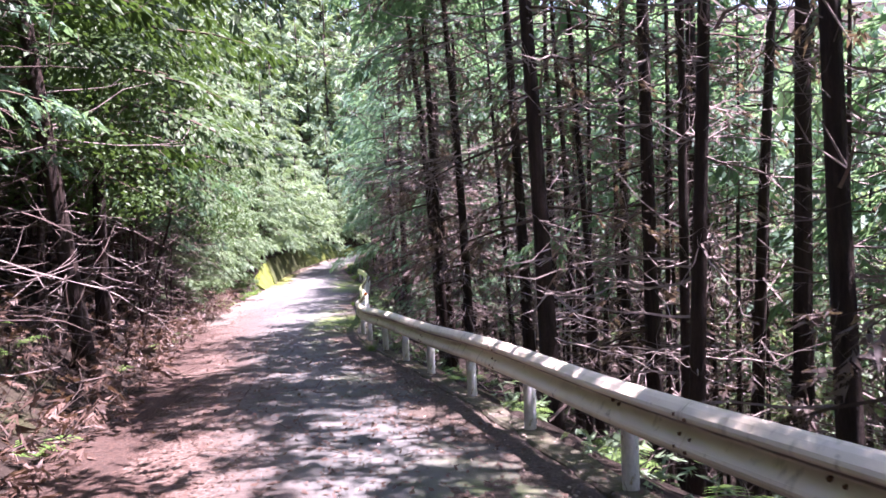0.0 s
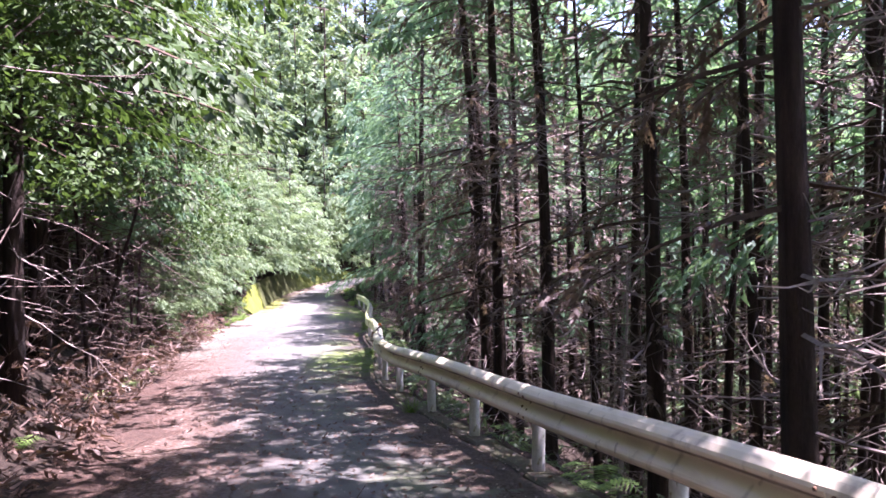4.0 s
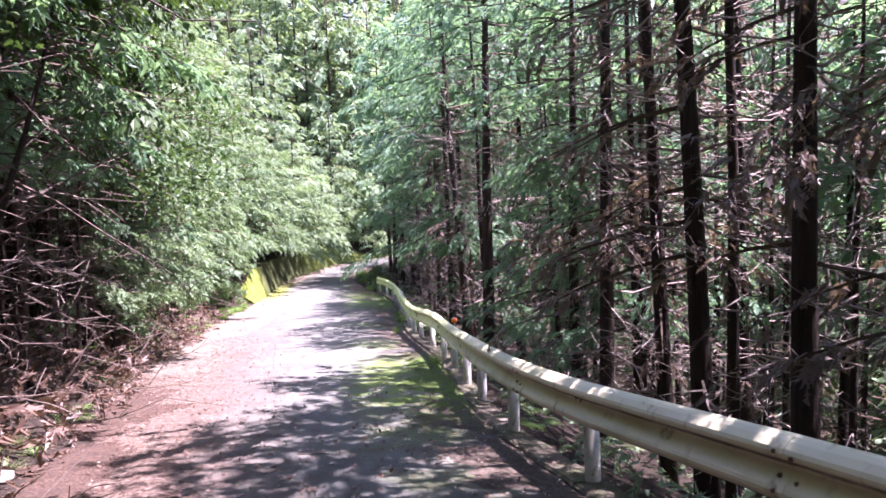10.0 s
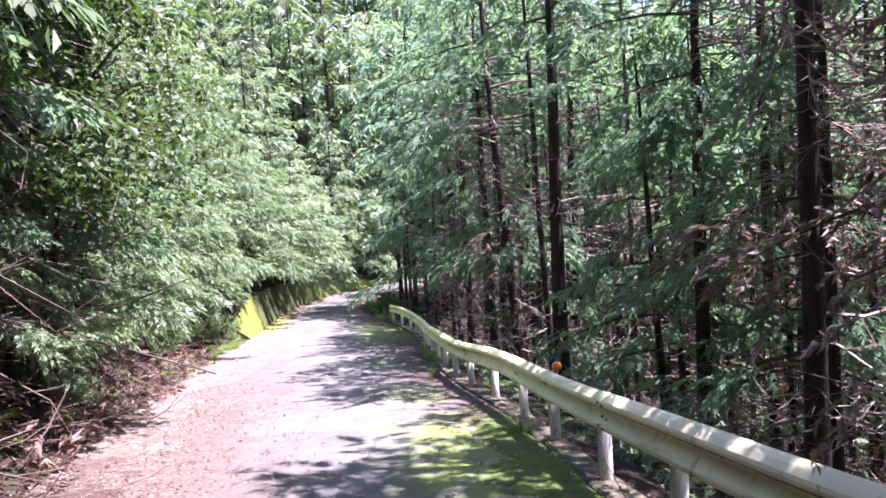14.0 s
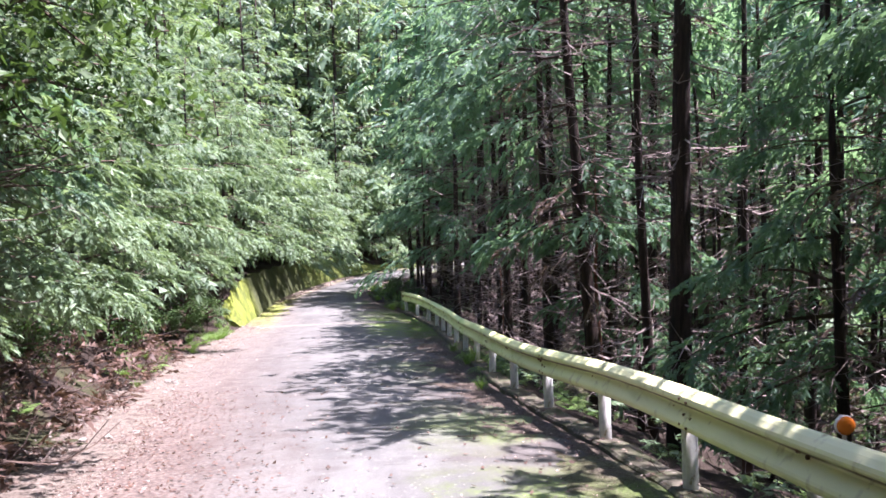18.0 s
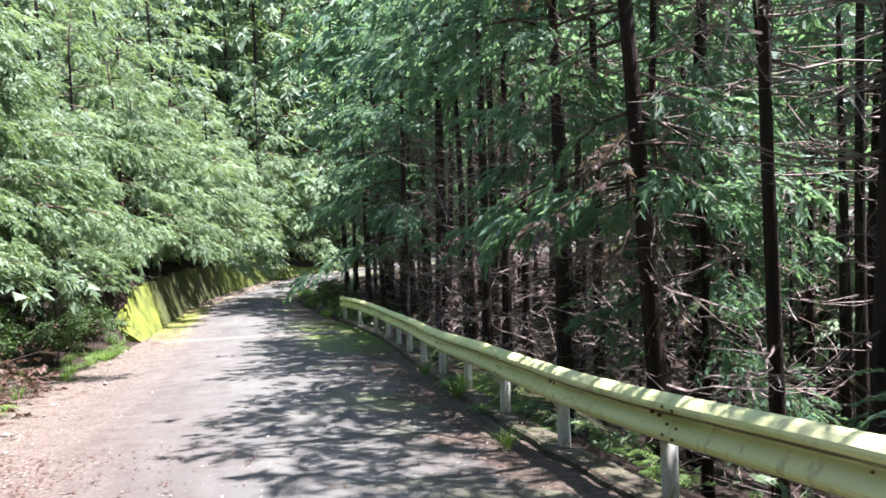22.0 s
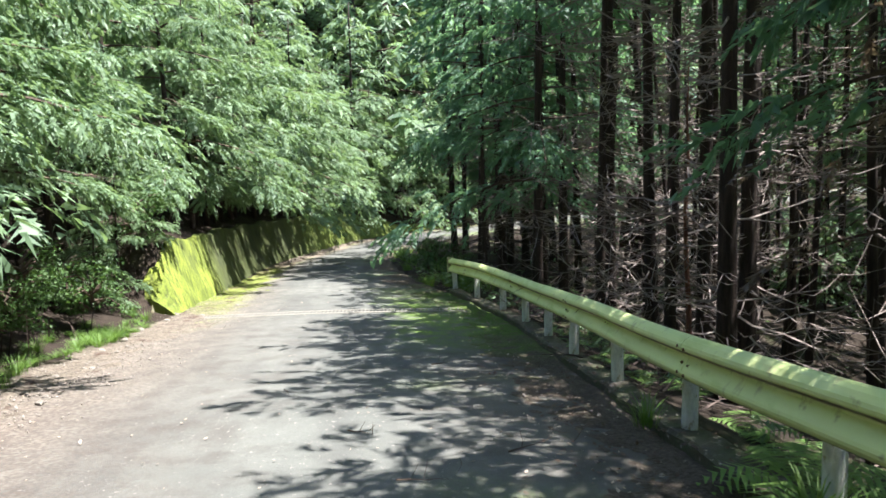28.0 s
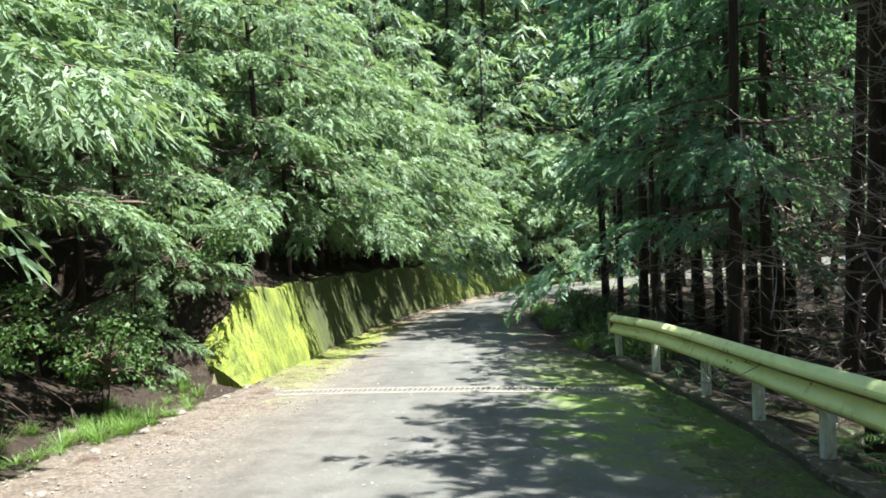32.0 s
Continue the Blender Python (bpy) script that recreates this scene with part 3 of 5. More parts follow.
def build_road():
    p = EDGES
    us = np.array([-0.05, 0.0, 0.04, 0.1, 0.2, 0.32, 0.45, 0.58, 0.7, 0.8, 0.88, 0.95, 1.0, 1.05])
    mid = p.mean(1)
    along = np.concatenate([[0], np.cumsum(np.linalg.norm(np.diff(mid, axis=0), axis=1))]) - 28.5
    verts, uv = [], []
    for (l, r), s in zip(p, along):
        for u in us:
            q = l * (1 - u) + r * u
            edge = max(0.0, -u, u - 1.0)
            z = float(base(*q)) - 0.06 + 0.05 * (1 - (2 * u - 1) ** 2) - 1.6 * edge + 0.012 * math.sin(s * 1.7 + u * 9) * math.sin(u * 3.1)
            verts.append((*q, z))
            uv.append((u, s))
    n, m = len(us), len(p)
    geo = Geo()
    geo.add(verts, [(j * n + i, j * n + i + 1, (j + 1) * n + i + 1, (j + 1) * n + i) for j in range(m - 1) for i in range(n - 1)])
    ob = part("road", geo, ROAD, smooth=True)
    layer = ob.data.uv_layers.new(name="metres")
    for lo in ob.data.loops:
        layer.data[lo.index].uv = uv[lo.vertex_index]
    tagged(ob, "worn grey asphalt forest road with litter and moss", "road", kind="structure")


def road_z(x, y):
    u = (x - lin(y, LEFT)) / (lin(y, RIGHT) - lin(y, LEFT))
    return float(base(x, y)) - 0.06 + 0.05 * (1 - (2 * u - 1) ** 2)


def build_kerb():
    """Low ledge of mossy concrete in which the posts stand."""
    kerb = tagged(new("kerb"), "low mossy concrete kerb strewn with litter under the guardrail", "kerb", kind="structure")
    for (xa, ya), (xb, yb) in zip(POSTS, POSTS[1:]):
        geo = Geo()
        rows = []
        for f in np.linspace(0.004, 0.996, 6):
            x, y = xa + (xb - xa) * f, ya + (yb - ya) * f
            z = float(lin(y, GRADE))
            w = 0.02 * math.sin(y * 5.1)
            z -= 0.065 * (1 - float(lin(y, KERB_UP)))
            rows.append([(x - 0.19 + w, y, z - 0.25), (x - 0.175 + w, y, z + 0.015), (x - 0.15 + w, y, z + 0.04), (x + 0.1, y, z + 0.03 + w), (x + 0.13, y, z + 0.01), (x + 0.15, y, z - 0.5)])
        k = len(rows[0])
        faces = [(i * k + j, i * k + j + 1, (i + 1) * k + j + 1, (i + 1) * k + j) for i in range(5) for j in range(k - 1)] + [tuple(range(k))[::-1], tuple(5 * k + j for j in range(k))]
        geo.add(rows, faces)
        part("kerb_stone", geo, CONCRETE_EDGE, kerb)


def build_wall():
    """Leaning retaining wall along the outer side of the bend."""
    p = EDGES[:, 0]
    sel = [q for q in p if 50.4 < q[1] < 82.9 and q[0] < -3.9]
    wall = tagged(new("retaining_wall"), "leaning concrete retaining wall overgrown with yellow-green moss", "wall", kind="structure")
    step = 5
    for i in range(0, len(sel) - 1, step):
        seg = sel[i:i + step + 1]
        if len(seg) < 2:
            break
        geo, rows = Geo(), []
        for j, q in enumerate(seg):
            d = np.array(sel[min(i + j + 1, len(sel) - 1)]) - np.array(sel[max(i + j - 1, 0)])
            nrm = np.array([-d[1], d[0]]) / np.linalg.norm(d)
            z, h = float(base(*q)) - 0.06, max(0.12, float(lin(q[1], WALL_TOP)) + 0.12 + 0.05 * math.sin(q[1] * 2.3))
            row = []
            for off, hh in ((0.22, -0.5), (0.3, 0.0), (0.42, 0.25 * h), (0.54, 0.5 * h), (0.66, 0.75 * h), (0.77, h - 0.03), (0.8, h), (1.1, h), (1.13, h - 0.03), (1.13, -0.5)):
                b = 0.012 * math.sin(q[1] * 3.7 + hh * 5)
                row.append((*(q + nrm * (off + b)), z + hh))
            rows.append(row)
        k, m = len(rows[0]), len(rows)
        faces = [(a * k + j + 1, a * k + j, (a + 1) * k + j, (a + 1) * k + j + 1) for a in range(m - 1) for j in range(k - 1)] + [tuple(range(k)), tuple((m - 1) * k + j for j in range(k))[::-1]]
        geo.add(rows, faces)
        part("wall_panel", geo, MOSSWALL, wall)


def rough(x, y, scale):
    return noise.fractal(Vector((x * scale, y * scale, 3.7)), 0.9, 2.1, 4)


def drift_material(name, spans):
    """Loose soil along the road; spans are (from y, to y, two colours), later ones laid over earlier ones."""
    k = Nodes(name)
    v = k.coord()
    mid, fine, grit = k.noise(3, 5, v), k.noise(28, 4, v), k.noise(110, 3, v)
    along = k.math("ADD", k.node("ShaderNodeSeparateXYZ", Vector=v).outputs[1], k.math("MULTIPLY", k.noise(0.7, 3, v), 7.0))
    c = None
    for lo, hi, a, b in spans:
        mixed = k.mix(k.ramp(fine, 0.38, 0.62), a, b)
        if c is None:
            c = mixed
        else:
            here = k.math("MULTIPLY", k.ramp(along, lo, lo + 3.0), k.ramp(along, hi, hi - 3.0))
            c = k.mix(k.math("MULTIPLY", here, k.ramp(mid, 0.3, 0.48)), c, mixed)
    c = k.mix(k.ramp(grit, 0.58, 0.7, 0, 0.7), c, (0.24, 0.20, 0.165))
    c = k.mix(k.ramp(mid, 0.5, 0.7, 0, 0.5), c, (0.05, 0.036, 0.028))
    k.bump(k.math("ADD", fine, grit), 0.9, 0.025)
    return k.done(c, 0.95, spec=0.15)


def build_drift(name, side, inner, outer, height, material, label):
    """Soil and litter washed against one side of the road; its ragged rim dips under the asphalt."""
    offs = np.linspace(-outer, inner, 26)
    line = EDGES[(EDGES[:, 0, 1] > -6) & (EDGES[:, 0, 1] < 76) & (EDGES[:, 0, 0] < 4)]
    fine_line = np.concatenate([line[:-1] * (1 - f) + line[1:] * f for f in (0, 0.2, 0.4, 0.6, 0.8)])
    fine_line = fine_line.reshape(5, len(line) - 1, 2, 2).transpose(1, 0, 2, 3).reshape(-1, 2, 2)
    pts = []
    for l, r in fine_line:
        across = (r - l) / np.linalg.norm(r - l)
        start, across = (l, across) if side == "left" else (r, -across)
        pts.append([(*(start + across * o), o / np.linalg.norm(r - l)) for o in offs])
    pts = np.array(pts)
    X, Y, U = pts[..., 0], pts[..., 1], pts[..., 2]
    Z = np.where(U >= 0, base(X, Y) - 0.06 + 0.05 * (1 - (2 * U - 1) ** 2), np.maximum(ground(X, Y), base(X, Y) - 0.065))
    H = np.array([[rough(x, y, 1.1) * 0.6 + rough(x, y, 5.0) * 0.4 for x, y in zip(a, b)] for a, b in zip(X, Y)])
    o = offs[None, :]
    fall = np.where(o > 0, np.clip(o / inner, 0, 1), np.clip(-o / outer, 0, 1))
    Z = Z + height * (1 - 1.5 * fall) + height * 1.3 * H - height * 0.25
    n, m = X.shape[1], X.shape[0]
    geo = Geo()
    quad = (lambda j, i: (j * n + i, j * n + i + 1, (j + 1) * n + i + 1, (j + 1) * n + i)) if side == "left" else (lambda j, i: (j * n + i, (j + 1) * n + i, (j + 1) * n + i + 1, j * n + i + 1))
    geo.add(np.stack([X, Y, Z], -1).reshape(-1, 3), [quad(j, i) for j in range(m - 1) for i in range(n - 1)])
    tagged(part(name, geo, material, smooth=True), label, "verge", kind="structure")


LITTER_BROWN = ((0.10, 0.061, 0.045), (0.042, 0.028, 0.022))
SOIL_LEFT = drift_material("verge_soil_left", [(-30, 99, *LITTER_BROWN), (29, 58, (0.215, 0.185, 0.145), (0.115, 0.095, 0.075)), (54, 66, (0.21, 0.25, 0.05), (0.12, 0.15, 0.035)), (64, 99, (0.26, 0.22, 0.17), (0.16, 0.13, 0.10))])
SOIL_RIGHT = drift_material("verge_soil_right", [(-30, 99, (0.13, 0.105, 0.08), (0.065, 0.051, 0.039)), (24, 34, (0.10, 0.175, 0.03), (0.06, 0.10, 0.022)), (47, 59, (0.11, 0.18, 0.03), (0.06, 0.10, 0.022))])

build_ground()
build_road()
build_drift("verge_left", "left", 0.95, 0.8, 0.04, SOIL_LEFT, "ragged verge of soil, gravel and dead needles beside the asphalt")
build_drift("verge_right", "right", 1.1, 0.16, 0.036, SOIL_RIGHT, "mossy soil and litter washed against the kerb")
build_kerb()
build_wall()


def build_cross_drain(y):
    """Grated channel let into the road from side to side."""
    left, right = float(lin(y, LEFT)) + 0.2, float(lin(y, RIGHT)) - 0.35
    drain = tagged(new("cross_drain"), "pale concrete channel with a steel grating across the asphalt", "drain")
    steel = plain("drain_steel", (0.17, 0.16, 0.14), 0.6)
    pale = surface("drain_concrete", (0.15, 0.14, 0.115), (0.22, 0.205, 0.17), 5, 50, 0.9, 0.4, 0.006)
    for off in (-0.2, 0.2):
        geo, rows = Geo(), []
        for x in np.linspace(left, right, 24):
            z = road_z(x, y + off)
            rows.append([(x, y + off - 0.05, z - 0.1), (x, y + off - 0.05, z + 0.006), (x, y + off - 0.042, z + 0.012), (x, y + off + 0.042, z + 0.012), (x, y + off + 0.05, z + 0.006), (x, y + off + 0.05, z - 0.1)])
        geo.add(rows, [(i * 6 + j, (i + 1) * 6 + j, (i + 1) * 6 + j + 1, i * 6 + j + 1) for i in range(23) for j in range(5)] + [tuple(range(6)), tuple(138 + j for j in range(6))[::-1]])
        part("channel_edge", geo, pale, drain)
    bar = Geo()
    bar.box((-0.012, -0.15, -0.04), (0.012, 0.15, 0.008))
    bar = bar.mesh("bar", steel)
    for x in np.arange(left + 0.03, right, 0.075):
        ob = part("bar", bar, None, drain)
        ob.matrix_basis = pose(x, y, road_z(x, y) + 0.004)


build_cross_drain(50.05)

# ---- guardrail ----
PROFILE = [(0.0, 0.0), (0.03, 0.008), (0.078, 0.038), (0.09, 0.058), (0.092, 0.078), (0.084, 0.098), (0.05, 0.148), (0.022, 0.19), (0.02, 0.205), (0.034, 0.218), (0.076, 0.238), (0.088, 0.252), (0.09, 0.27), (0.082, 0.292), (0.05, 0.325), (0.022, 0.343), (0.0, 0.35)]
RAIL_LOW = 0.46


def build_guardrail():
    rail = tagged(new("guardrail"), "long weathered cream steel guardrail on round white posts, streaked with algae", "guardrail")
    P = np.array(POSTS)
    s = np.concatenate([[0], np.cumsum(np.linalg.norm(np.diff(P, axis=0), axis=1))])
    fine = np.arange(0, s[-1] + 0.25, 0.25)
    line = np.stack([np.interp(fine, s, P[:, 0]), np.interp(fine, s, P[:, 1])], 1)
    for _ in range(14):
        line[1:-1] = 0.25 * line[:-2] + 0.5 * line[1:-1] + 0.25 * line[2:]
    d = np.gradient(line, axis=0)
    nrm = np.stack([-d[:, 1], d[:, 0]], 1) / np.linalg.norm(d, axis=1)[:, None]
    z = lin(line[:, 1], GRADE) + 0.02 * np.sin(line[:, 1] * 0.9)
    prof = [(a + 0.075, b) for a, b in PROFILE] + [(a + 0.069, b) for a, b in PROFILE[::-1]]
    k = len(prof)
    for i in range(0, len(line) - 1, 16):
        seg = range(i, min(i + 18, len(line)))
        rows = []
        for j in seg:
            lap = 0.004 if j > i + 15 else 0.0
            rows.append([(*(line[j] + nrm[j] * (a - lap)), z[j] + RAIL_LOW + b) for a, b in prof])
        m = len(rows)
        geo = Geo()
        geo.add(rows, [(a * k + c, a * k + (c + 1) % k, (a + 1) * k + (c + 1) % k, (a + 1) * k + c) for a in range(m - 1) for c in range(k)] + [tuple(range(k))[::-1], tuple((m - 1) * k + c for c in range(k))])
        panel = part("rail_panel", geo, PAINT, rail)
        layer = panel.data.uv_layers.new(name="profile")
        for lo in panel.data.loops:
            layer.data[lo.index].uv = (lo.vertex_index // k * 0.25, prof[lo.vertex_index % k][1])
        for h in (0.07, 0.265, 0.14):
            for off in (-0.06, 0.06):
                q = line[i] + d[i] / 0.25 * off
                o = {0.07: 0.166, 0.265: 0.164, 0.14: 0.131}[h]
                bolt = Geo()
                c = np.array([*(q + nrm[i] * o), z[i] + RAIL_LOW + h])
                bolt.tube([c - np.array([*nrm[i], 0]) * 0.01, c + np.array([*nrm[i], 0]) * 0.008], [0.013, 0.011], 8)
                part("bolt", bolt, RUST, rail)
    post, cap, head = Geo(), Geo(), Geo()
    post.tube([(0, 0, -0.4), (0, 0, 0.0), (0, 0, 0.68)], [0.062, 0.062, 0.062], 14)
    cap.tube([(0, 0, 0.678), (0, 0, 0.695), (0, 0, 0.705)], [0.065, 0.06, 0.03], 14)
    head.tube([(0.085, 0, 0), (0.105, 0, 0)], [0.016, 0.014], 8)
    post, cap, head = post.mesh("post", POST_PAINT, True), cap.mesh("cap", POST_PAINT), head.mesh("bolt", RUST)
    for i, (x, y) in enumerate(POSTS):
        j = int(np.argmin(np.linalg.norm(line - (x, y), axis=1)))
        zz = float(lin(y, GRADE))
        m = pose(*line[j], zz, RNG.normal(0, 1), RNG.normal(0, 1), math.degrees(math.atan2(nrm[j][1], nrm[j][0])))
        p = part("post", post, None, rail)
        p.matrix_basis = m
        part("cap", cap, None, p)
        for off in (-0.05, 0.05):
            b = part("bolt", head, None, rail)
            b.matrix_basis = m @ pose(0, off, RAIL_LOW + 0.175)
    # rounded flat end piece
    e, n2 = line[-1], nrm[-1]
    t2 = d[-1] / np.linalg.norm(d[-1])
    geo, rows = Geo(), []
    for f, o in ((0, 0.17), (0.12, 0.165), (0.2, 0.13), (0.22, 0.07), (0.17, 0.0)):
        rows += [(*(e + t2 * f + n2 * o), z[-1] + RAIL_LOW + h) for h in (-0.01, 0.36)] + [(*(e + t2 * f + n2 * (o - 0.006)), z[-1] + RAIL_LOW + h) for h in (0.36, -0.01)]
    geo.add(rows, [(4 * a + c, 4 * a + (c + 1) % 4, 4 * a + 4 + (c + 1) % 4, 4 * a + 4 + c) for a in range(4) for c in range(4)] + [(3, 2, 1, 0), (16, 17, 18, 19)])
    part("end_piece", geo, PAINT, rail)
    return line, nrm, z


RAIL_LINE, RAIL_SIDE, RAIL_Z = build_guardrail()


def build_delineator(y):
    j = int(np.argmin(abs(RAIL_LINE[:, 1] - y)))
    x, yy = RAIL_LINE[j]
    root = tagged(new("delineator"), "round orange reflector in a white rim on top of the guardrail", "reflector")
    stem, rim, lens = Geo(), Geo(), Geo()
    stem.tube([(0, 0, -0.04), (0, 0, 0.03)], [0.012, 0.012], 8)
    rim.tube([(0, 0.012, 0.075), (0, -0.006, 0.075), (0, -0.010, 0.075)], [0.052, 0.055, 0.052], 20)
    lens.tube([(0, -0.010, 0.075), (0, -0.022, 0.075), (0, -0.030, 0.075), (0, -0.034, 0.075)], [0.051, 0.049, 0.038, 0.018], 20)
    part("stem", stem, WHITE_PLASTIC, root)
    part("rim", rim, WHITE_PLASTIC, root)
    part("lens", lens, ORANGE, root, "orange reflector lens")
    root.matrix_basis = pose(x, yy, RAIL_Z[j] + 0.79, 0, 0, 6)


build_delineator(26.35)

# ---- trees ----
POLE = [make_tree(0.15, 14.0 + k, 8.5 + 0.5 * k, 2.6, 80, 44, 21, 0.54, low=3, dead_to=9.5, dry=10) for k in range(3)]
POLE_THICK = make_tree(0.22, 17, 9.5, 2.6, 84, 44, 20, 0.55, low=1, dead_to=9.5)
GREEN_POLE = [make_tree(0.14, 11.5 + k, 6.5, 2.2, 56, 21, 20, 0.5, shape=FROND, low=16, dead_to=8.5, dry=8) for k in range(2)]
MID = [make_tree(0.125, 12.4 + 0.6 * k, 9.0, 1.8, 96, 30, 18, 0.6, dead_to=9.4, spread_out=0.7, dry=22) for k in range(2)]
BARE_POLE = [make_tree(0.14, 13.5 + k, 8.0, 2.9, 64, 42, 19, 0.54, dead_to=8.0) for k in range(2)]
LOFTY = [make_tree(0.125, 23 + k, 12.0, 3.2, 88, 40, 20, 0.7, low=1, dead_to=12, spread_out=0.8, dry=26) for k in range(2)]
SLIM = make_tree(0.085, 12, 9.0, 1.4, 44, 18, 9, 0.55, dead_to=8.5)
THIN = [make_tree(r, h, h - 5.0, 2.0, 30, 18, 9, 0.95, dead_to=9.5, joined=True, shape=SPRAY_BIG, dry=6, wood=BRUSH) for r, h in ((0.085, 13.5), (0.07, 12.5), (0.11, 14.5))]
SPINDLY = [make_tree(r, h, h - 2.2, 0.9, 52, 4, 6, 0.6, dead_to=h - 2, joined=True, shape=SPRAY_BIG, dry=6) for r, h in ((0.085, 12), (0.07, 11), (0.11, 13))]
SPINDLY_DARK = [make_tree(r, h, h - 2.2, 0.9, 26, 4, 6, 0.6, dead_to=h - 2, joined=True, shape=SPRAY_BIG, wood=TWIG) for r, h in ((0.085, 12), (0.07, 11), (0.11, 13))]
STARVED = [make_tree(r, h, h - 3.2, 1.4, 46, 9, 7, 0.75, dead_to=10.5, joined=True, shape=SPRAY_BIG, dry=17) for r, h in ((0.085, 14), (0.07, 13), (0.12, 15))]
FAR_POLE = [make_tree(r, 15.5, 10.0, 2.6, 34, 20, 9, 1.05, dead_to=10.5, joined=True, shape=SPRAY_BIG, dry=8, wood=BRUSH) for r in (0.15, 0.12)]
SNAG = make_tree(0.06, 5.0, 9, 1, 46, 0, bark=BARK_RED, dead_to=4.8)
PALE_SNAG = make_tree(0.055, 4.2, 9, 1, 26, 0, bark=BARK_PALE, dead_to=4.0)
SKIRT = [make_tree(0.14, 11.5 + k, 3.0, 2.6, 24, 28, 50, 0.45, shape=FROND, dead_to=4.5, sag=0.34, spread_out=0.9) for k in range(2)]
YOUNG = [make_tree(0.10, 6.5 + k, 1.2, 2.8, 10, 26, 100, 0.36, needle=NEEDLE_LIT, sag=0.3, joined=True, wood=BRUSH, shape=FROND, spread_out=0.6) for k in range(3)]
YOUNG_HIGH = [make_tree(0.10, 6.5 + k, 2.5, 2.7, 12, 25, 105, 0.35, needle=NEEDLE_LIT, sag=0.2, joined=True, wood=BRUSH, shape=FROND, spread_out=0.6) for k in range(2)]
YOUNG_FAR = [make_tree(0.10, 6.5 + k, 1.2, 2.7, 6, 42, 60, 0.42, needle=NEEDLE_LIT, sag=0.26, joined=True, shape=SPRAY_BIG, spread_out=0.95) for k in range(2)]
TALL = [make_tree(0.16, 12 + k, 1.5, 3.2, 8, 48, 44, 0.56, needle=NEEDLE_LIT, sag=0.24, joined=True, shape=SPRAY_BIG, spread_out=0.95) for k in range(2)]
LOFTY_PLAIN = make_tree(0.15, 20, 4.6, 3.5, 44, 60, 250, 0.19, dead_to=8, needle=BROAD, joined=True, shape=KITE, spread_out=0.8)
SCRUB = [make_tree(0.05, 4.5 + k, 3.2, 1.3, 46, 7, 26, 0.3, dead_to=4.6 + k, joined=True, wood=BRUSH) for k in range(3)]
DARK_FAR = make_tree(0.16, 12, 2.5, 3.2, 0, 60, 16, 1.0, shape=SPRAY_BIG)
FAR_TREE = [make_tree(0.16, 12, 1.0, 3.4, 0, 48, 15, 0.92, needle=NEEDLE_LIT, sag=0.15, shape=SPRAY_BIG) for k in range(2)]


def broadleaf(height, reach, clumps, leaves, size, material=None):
    trunk, limbs, leaf = Geo(), Geo(), Geo()
    line = trunk_line(height * 0.75, 0.5)
    t = np.linspace(0, 1, len(line))
    trunk.tube(line, 0.012 * height * (1 - 0.8 * t), 8)
    for i in range(clumps):
        h = height * RNG.uniform(0.34, 0.75)
        p = np.array([np.interp(h, line[:, 2], line[:, j]) for j in range(3)])
        d = unit(RNG.uniform(0, 6.283), RNG.normal(0.35, 0.3)) * reach * RNG.uniform(0.4, 1.1)
        bend = np.array([0, 0, 0.15 * reach])
        q = np.array([p, p + d * 0.5 + bend, p + d + bend * RNG.uniform(-1, 1)])
        limbs.tube(q, [0.035, 0.02, 0.006], 4, False)
        c = q[-1] + np.clip(RNG.normal(0, 1, (leaves, 3)), -1.7, 1.7) * np.array([0.62, 0.62, 0.28]) * reach * 0.38
        al = np.stack([RNG.normal(0, 1, leaves), RNG.normal(0, 1, leaves), RNG.normal(-0.4, 0.4, leaves)], 1)
        sprays(leaf, c, al, np.array([0, 0, 1.0]) + RNG.normal(0, 0.45, (leaves, 3)), size * RNG.uniform(0.6, 1.3, leaves), KITE, 0.2)
    return {"trunk": trunk.mesh("trunk", BARK, True), "crown": crown_mesh(limbs, leaf, material or BROAD)}


OVERHANG = broadleaf(8.0, 2.0, 50, 240, 0.12)
LEAFY = [broadleaf(7.5 + k, 2.3, 46, 260, 0.12) for k in range(2)]
SHRUB = [broadleaf(1.5 + 0.4 * k, 0.7, 16, 70, 0.09) for k in range(2)]

POLE_LABEL = "tall dark conifer trunk bristling with bare dead limbs"
